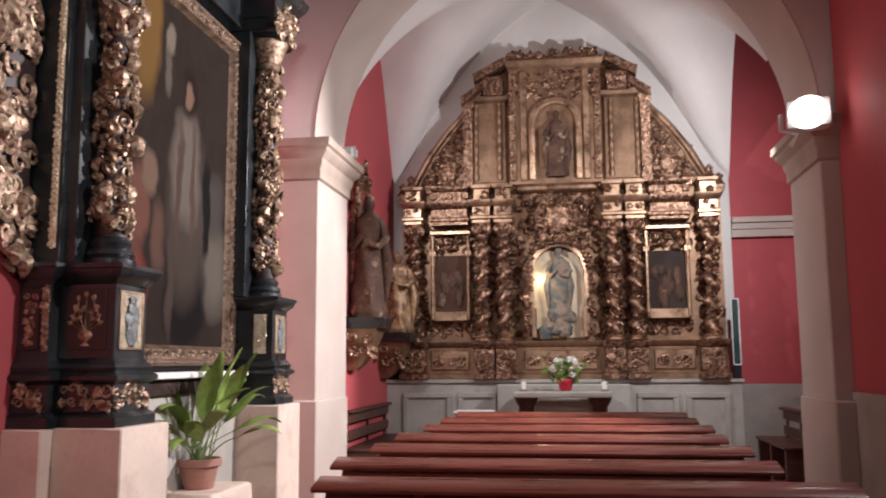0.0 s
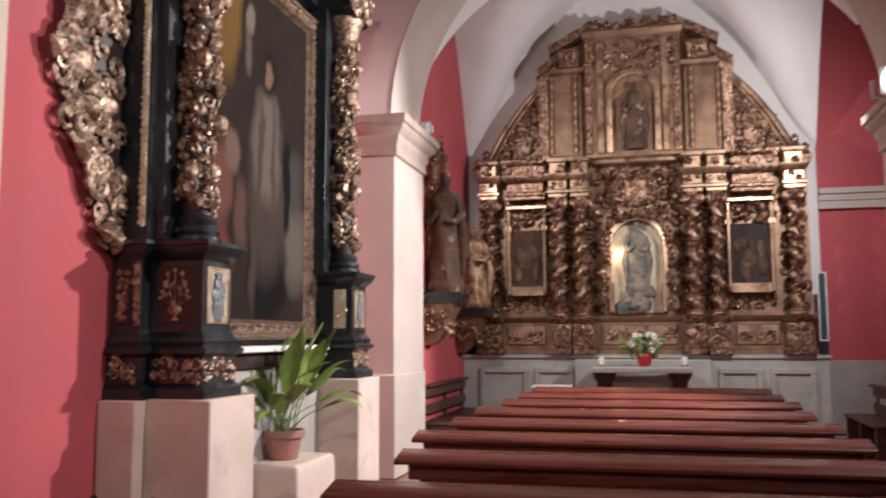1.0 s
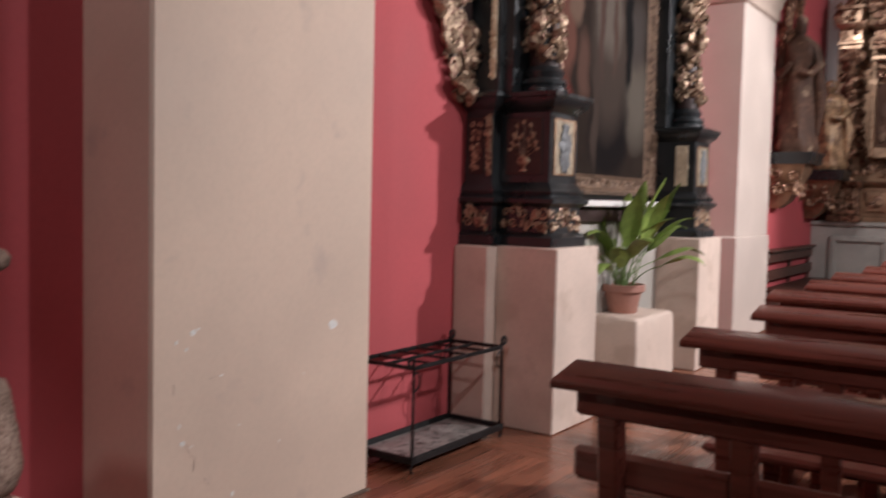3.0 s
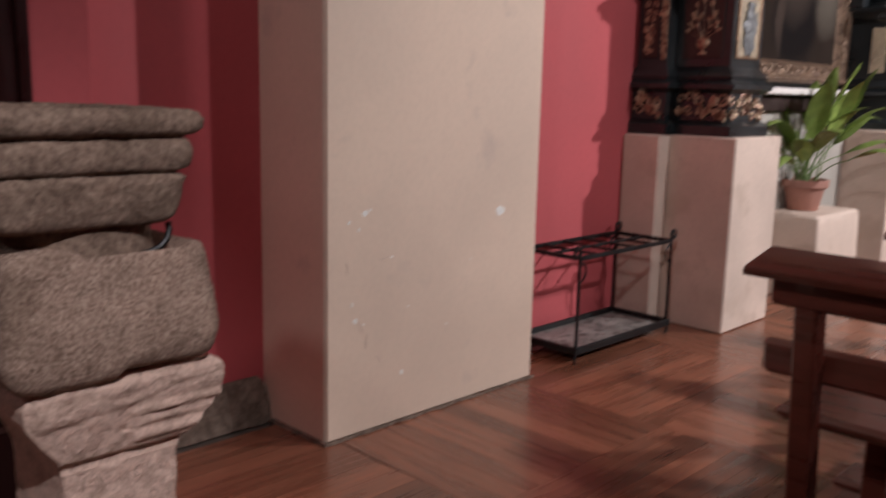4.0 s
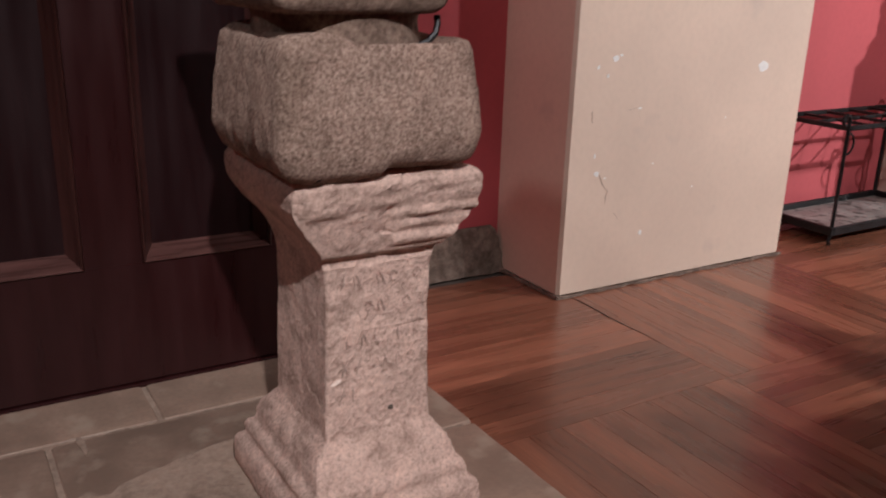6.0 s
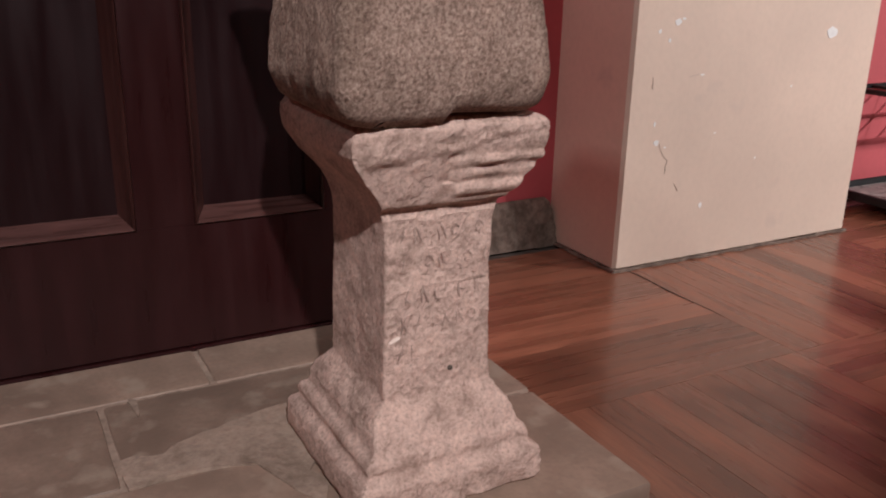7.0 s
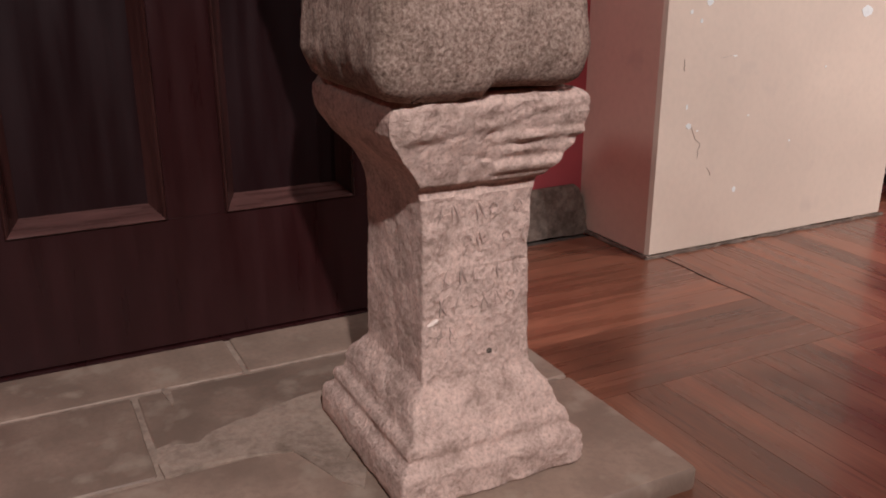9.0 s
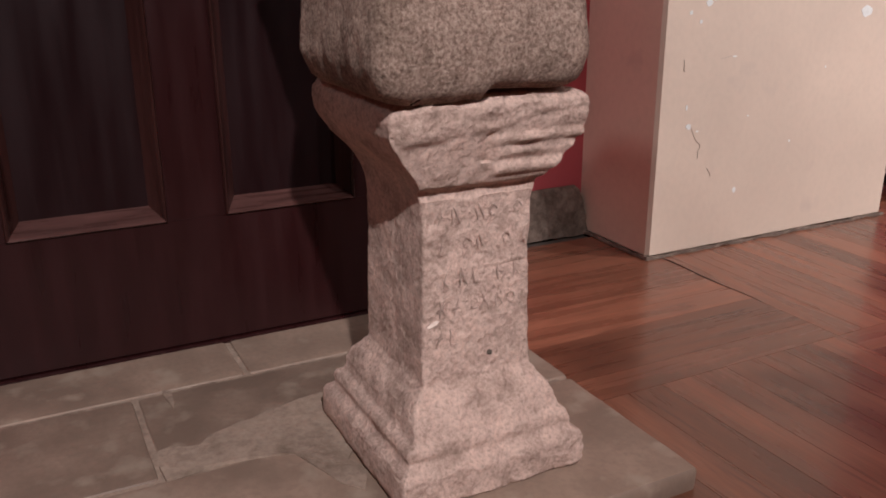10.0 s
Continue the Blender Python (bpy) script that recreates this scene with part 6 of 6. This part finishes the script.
wall_bench("wall_bench", CL + 0.005, 10.0, 12.2, 1, 0.86, "dark brown wooden bench against the red chancel wall")
wall_bench("choir_bench", 2.75, 10.6, 12.2, -1, 0.80, "dark wooden bench in the side recess")
brd = thing("notice_board", (2.15, 12.3, 1.21), "narrow dark green board in a grey frame leaning beside the altarpiece", "board")
part("board", Geo().add(box(2.135, 2.215, 12.36, 12.385, 1.40, 2.28, 0.004)), SLATE, brd)
g = Geo()
for a, b, c, d in ((2.12, 2.135, 1.385, 2.295), (2.215, 2.23, 1.385, 2.295), (2.135, 2.215, 1.385, 1.40), (2.135, 2.215, 2.28, 2.295)):
    g.add(box(a, b, 12.35, 12.39, c, d, 0.003))
part("frame", g, METALWHITE, brd, "pale grey frame")
part("foot", Geo().add(box(2.13, 2.22, 12.34, 12.40, 1.207, 1.385, 0.004)), BLACK, brd)

# statues on brackets on the left chancel wall
for y, z, h, w, mat, lab in ((10.24, 1.98, 1.52, 0.37, STATUE_DARK, "dark and white robed wooden statue on a gilded wall bracket"), (12.0, 1.86, 1.15, 0.36, STATUE_GOLD, "gilded brown robed statue on a dark wall bracket")):
    br = thing("wall_bracket", (CL, y, z), "gilded and black carved wall bracket", "bracket")
    x = CL + 0.24
    part("shelf", Geo().add(moulded(CL + 0.003, CL + 0.46, y - 0.26, y + 0.26, [(0.0, z - 0.13), (0.01, z - 0.11), (0.01, z - 0.06), (0.03, z - 0.03), (0.03, z - 0.002), (0.0, z)])), BLACK, br, "black shelf")
    part("corbel", Geo().add(loft([ring_rect(CL + 0.003, CL + 0.10 + 0.30 * t ** 0.6, y - 0.10 - 0.13 * t, y + 0.10 + 0.13 * t, z - 0.62 + 0.49 * t) for t in np.linspace(0, 1, 8)])), GOLD_DULL, br, "gilded corbel")
    g = carve(Geo(), [(CL + 0.28, yy, zz, q) for yy, zz, q in fill_rect(y - 0.20, y + 0.20, z - 0.5, z - 0.15, 0.14, 5)], 90, 6)
    carve(g, [(xx, y - 0.22, zz, q) for xx, zz, q in fill_rect(CL + 0.05, CL + 0.36, z - 0.45, z - 0.15, 0.14, 7)], 0, 8)
    part("carving", g, GOLD, br, "gilded carving", 40)
    figure("statue", x, y, z + 0.002, h, w * 1.02, mat, lab, depth=0.95)
halo = Geo()
for rr, dx, th in ((1.0, 0.10, 0.045), (0.80, 0.13, 0.035), (0.62, 0.11, 0.025)):
    halo.add(tube([(CL + dx, 10.46 + rr * 0.30 * math.sin(a), 3.42 + rr * 0.42 * math.cos(a)) for a in np.linspace(-1.8, 1.8, 24)], th, 8))
halo.add(box(CL + 0.002, CL + 0.09, 10.20, 10.72, 2.4, 3.45, 0.02))
carve(halo, [(CL + 0.12, 10.46 + 0.34 * math.sin(a), 3.42 + 0.46 * math.cos(a), 0.12) for a in np.linspace(-1.7, 1.7, 14)], 90, 3)
solid("arched_backing", halo, GOLD, "arched gilded backing behind the wall statue", "arch ornament")

# ---- lamps that are seen ----
def floodlight(x, y, z, yaw, tilt, k, lit, label):
    f = thing("floodlight", (x, y, z), label, "floodlight", "floodlights on the piers")
    m = pose(x, y, z, tilt, 0, yaw) @ Matrix.Diagonal((k, k, k, 1))
    part("housing", Geo().add(box(-0.09, 0.09, 0.0, 0.07, -0.065, 0.065, 0.015), m), METALWHITE, f, "white metal housing")
    part("rim", Geo().add(box(-0.10, 0.10, -0.012, -0.0002, -0.075, 0.075, 0.006), m), METALWHITE, f)
    if k > 1:
        disc = Geo().add(lathe([(0.085, 0.0125), (0.085, 0.02), (0.075, 0.03), (0.04, 0.036), (0.005, 0.038)], 28), m @ pose(0, 0, 0, 90, 0, 0))
    else:
        disc = Geo().add(box(-0.09, 0.09, -0.02, -0.0125, -0.065, 0.065, 0.002), m)
    part("lamp_glass", disc, lit, f, "lit glass")
    arm = [(-0.13, 0.02, 0.02), (-0.13, 0.03, -0.06), (-0.06, 0.05, -0.075), (-0.095, 0.08, -0.12)]
    part("bracket", Geo().add(tube([m @ Vector(p) for p in arm], 0.012 * k, 6)), METALWHITE, f, "white bent bracket")
    return f


floodlight(2.24, 8.40, 3.76, -20, -14, 2.0, LAMPGLASS, "lit white floodlight on the capital of the pier")
floodlight(-2.60, 9.74, 3.91, 165, -10, 1.0, LAMPGLASS_DIM, "small white floodlight on the capital turned to the altarpiece")

# ---- wooden floor: square panels of parallel strips, turned by turns ----
PB, PN = 1.05, 10
PW = PB / PN
gap = 0.0006
hw, hl = PW / 2 - gap, PB / 2 - gap
bx = loft([[(-hw, -hl, z), (hw, -hl, z), (hw, hl, z), (-hw, hl, z)] for z in (-0.012, 0.0)])
plank_mesh = Geo().add(bx).mesh("plank", WOODFLOOR, 0)
rest = {0: Geo(), 90: Geo()}
deck = thing("parquet", (0, 0, 0), "polished red-brown wooden parquet in square panels of strips", "parquet", kind="structure")
for ix in range(-2, 6):
    for iy in range(-7, 12):
        turn = 0 if (ix + iy) % 2 == 0 else 90
        for k in range(PN):
            off = (k + 0.5) * PW
            x = -1.95 + PB * ix + (off if turn == 0 else PB / 2)
            y = 1.95 + PB * iy + (PB / 2 if turn == 0 else off)
            if not (XL - 0.15 < x < (XR + 0.15 if y < PY1 else 4.0) and YB - 0.15 < y < YE + 0.15):
                continue
            if -1 <= ix < 2 and -1 <= iy < 5:
                o = new("plank", plank_mesh)
                o.parent = deck
                o.location = (x, y, 0)
                o.rotation_euler = (0, 0, radians(turn))
            else:
                rest[turn].add(bx, Matrix.Translation((x, y, 0)) if turn == 0 else Matrix.Translation((y, -x, 0)))
for turn, geo in rest.items():
    o = part("planks", geo, WOODFLOOR, deck, smooth=0)
    o.rotation_euler = (0, 0, radians(turn))
    o["kind"] = "stuff"
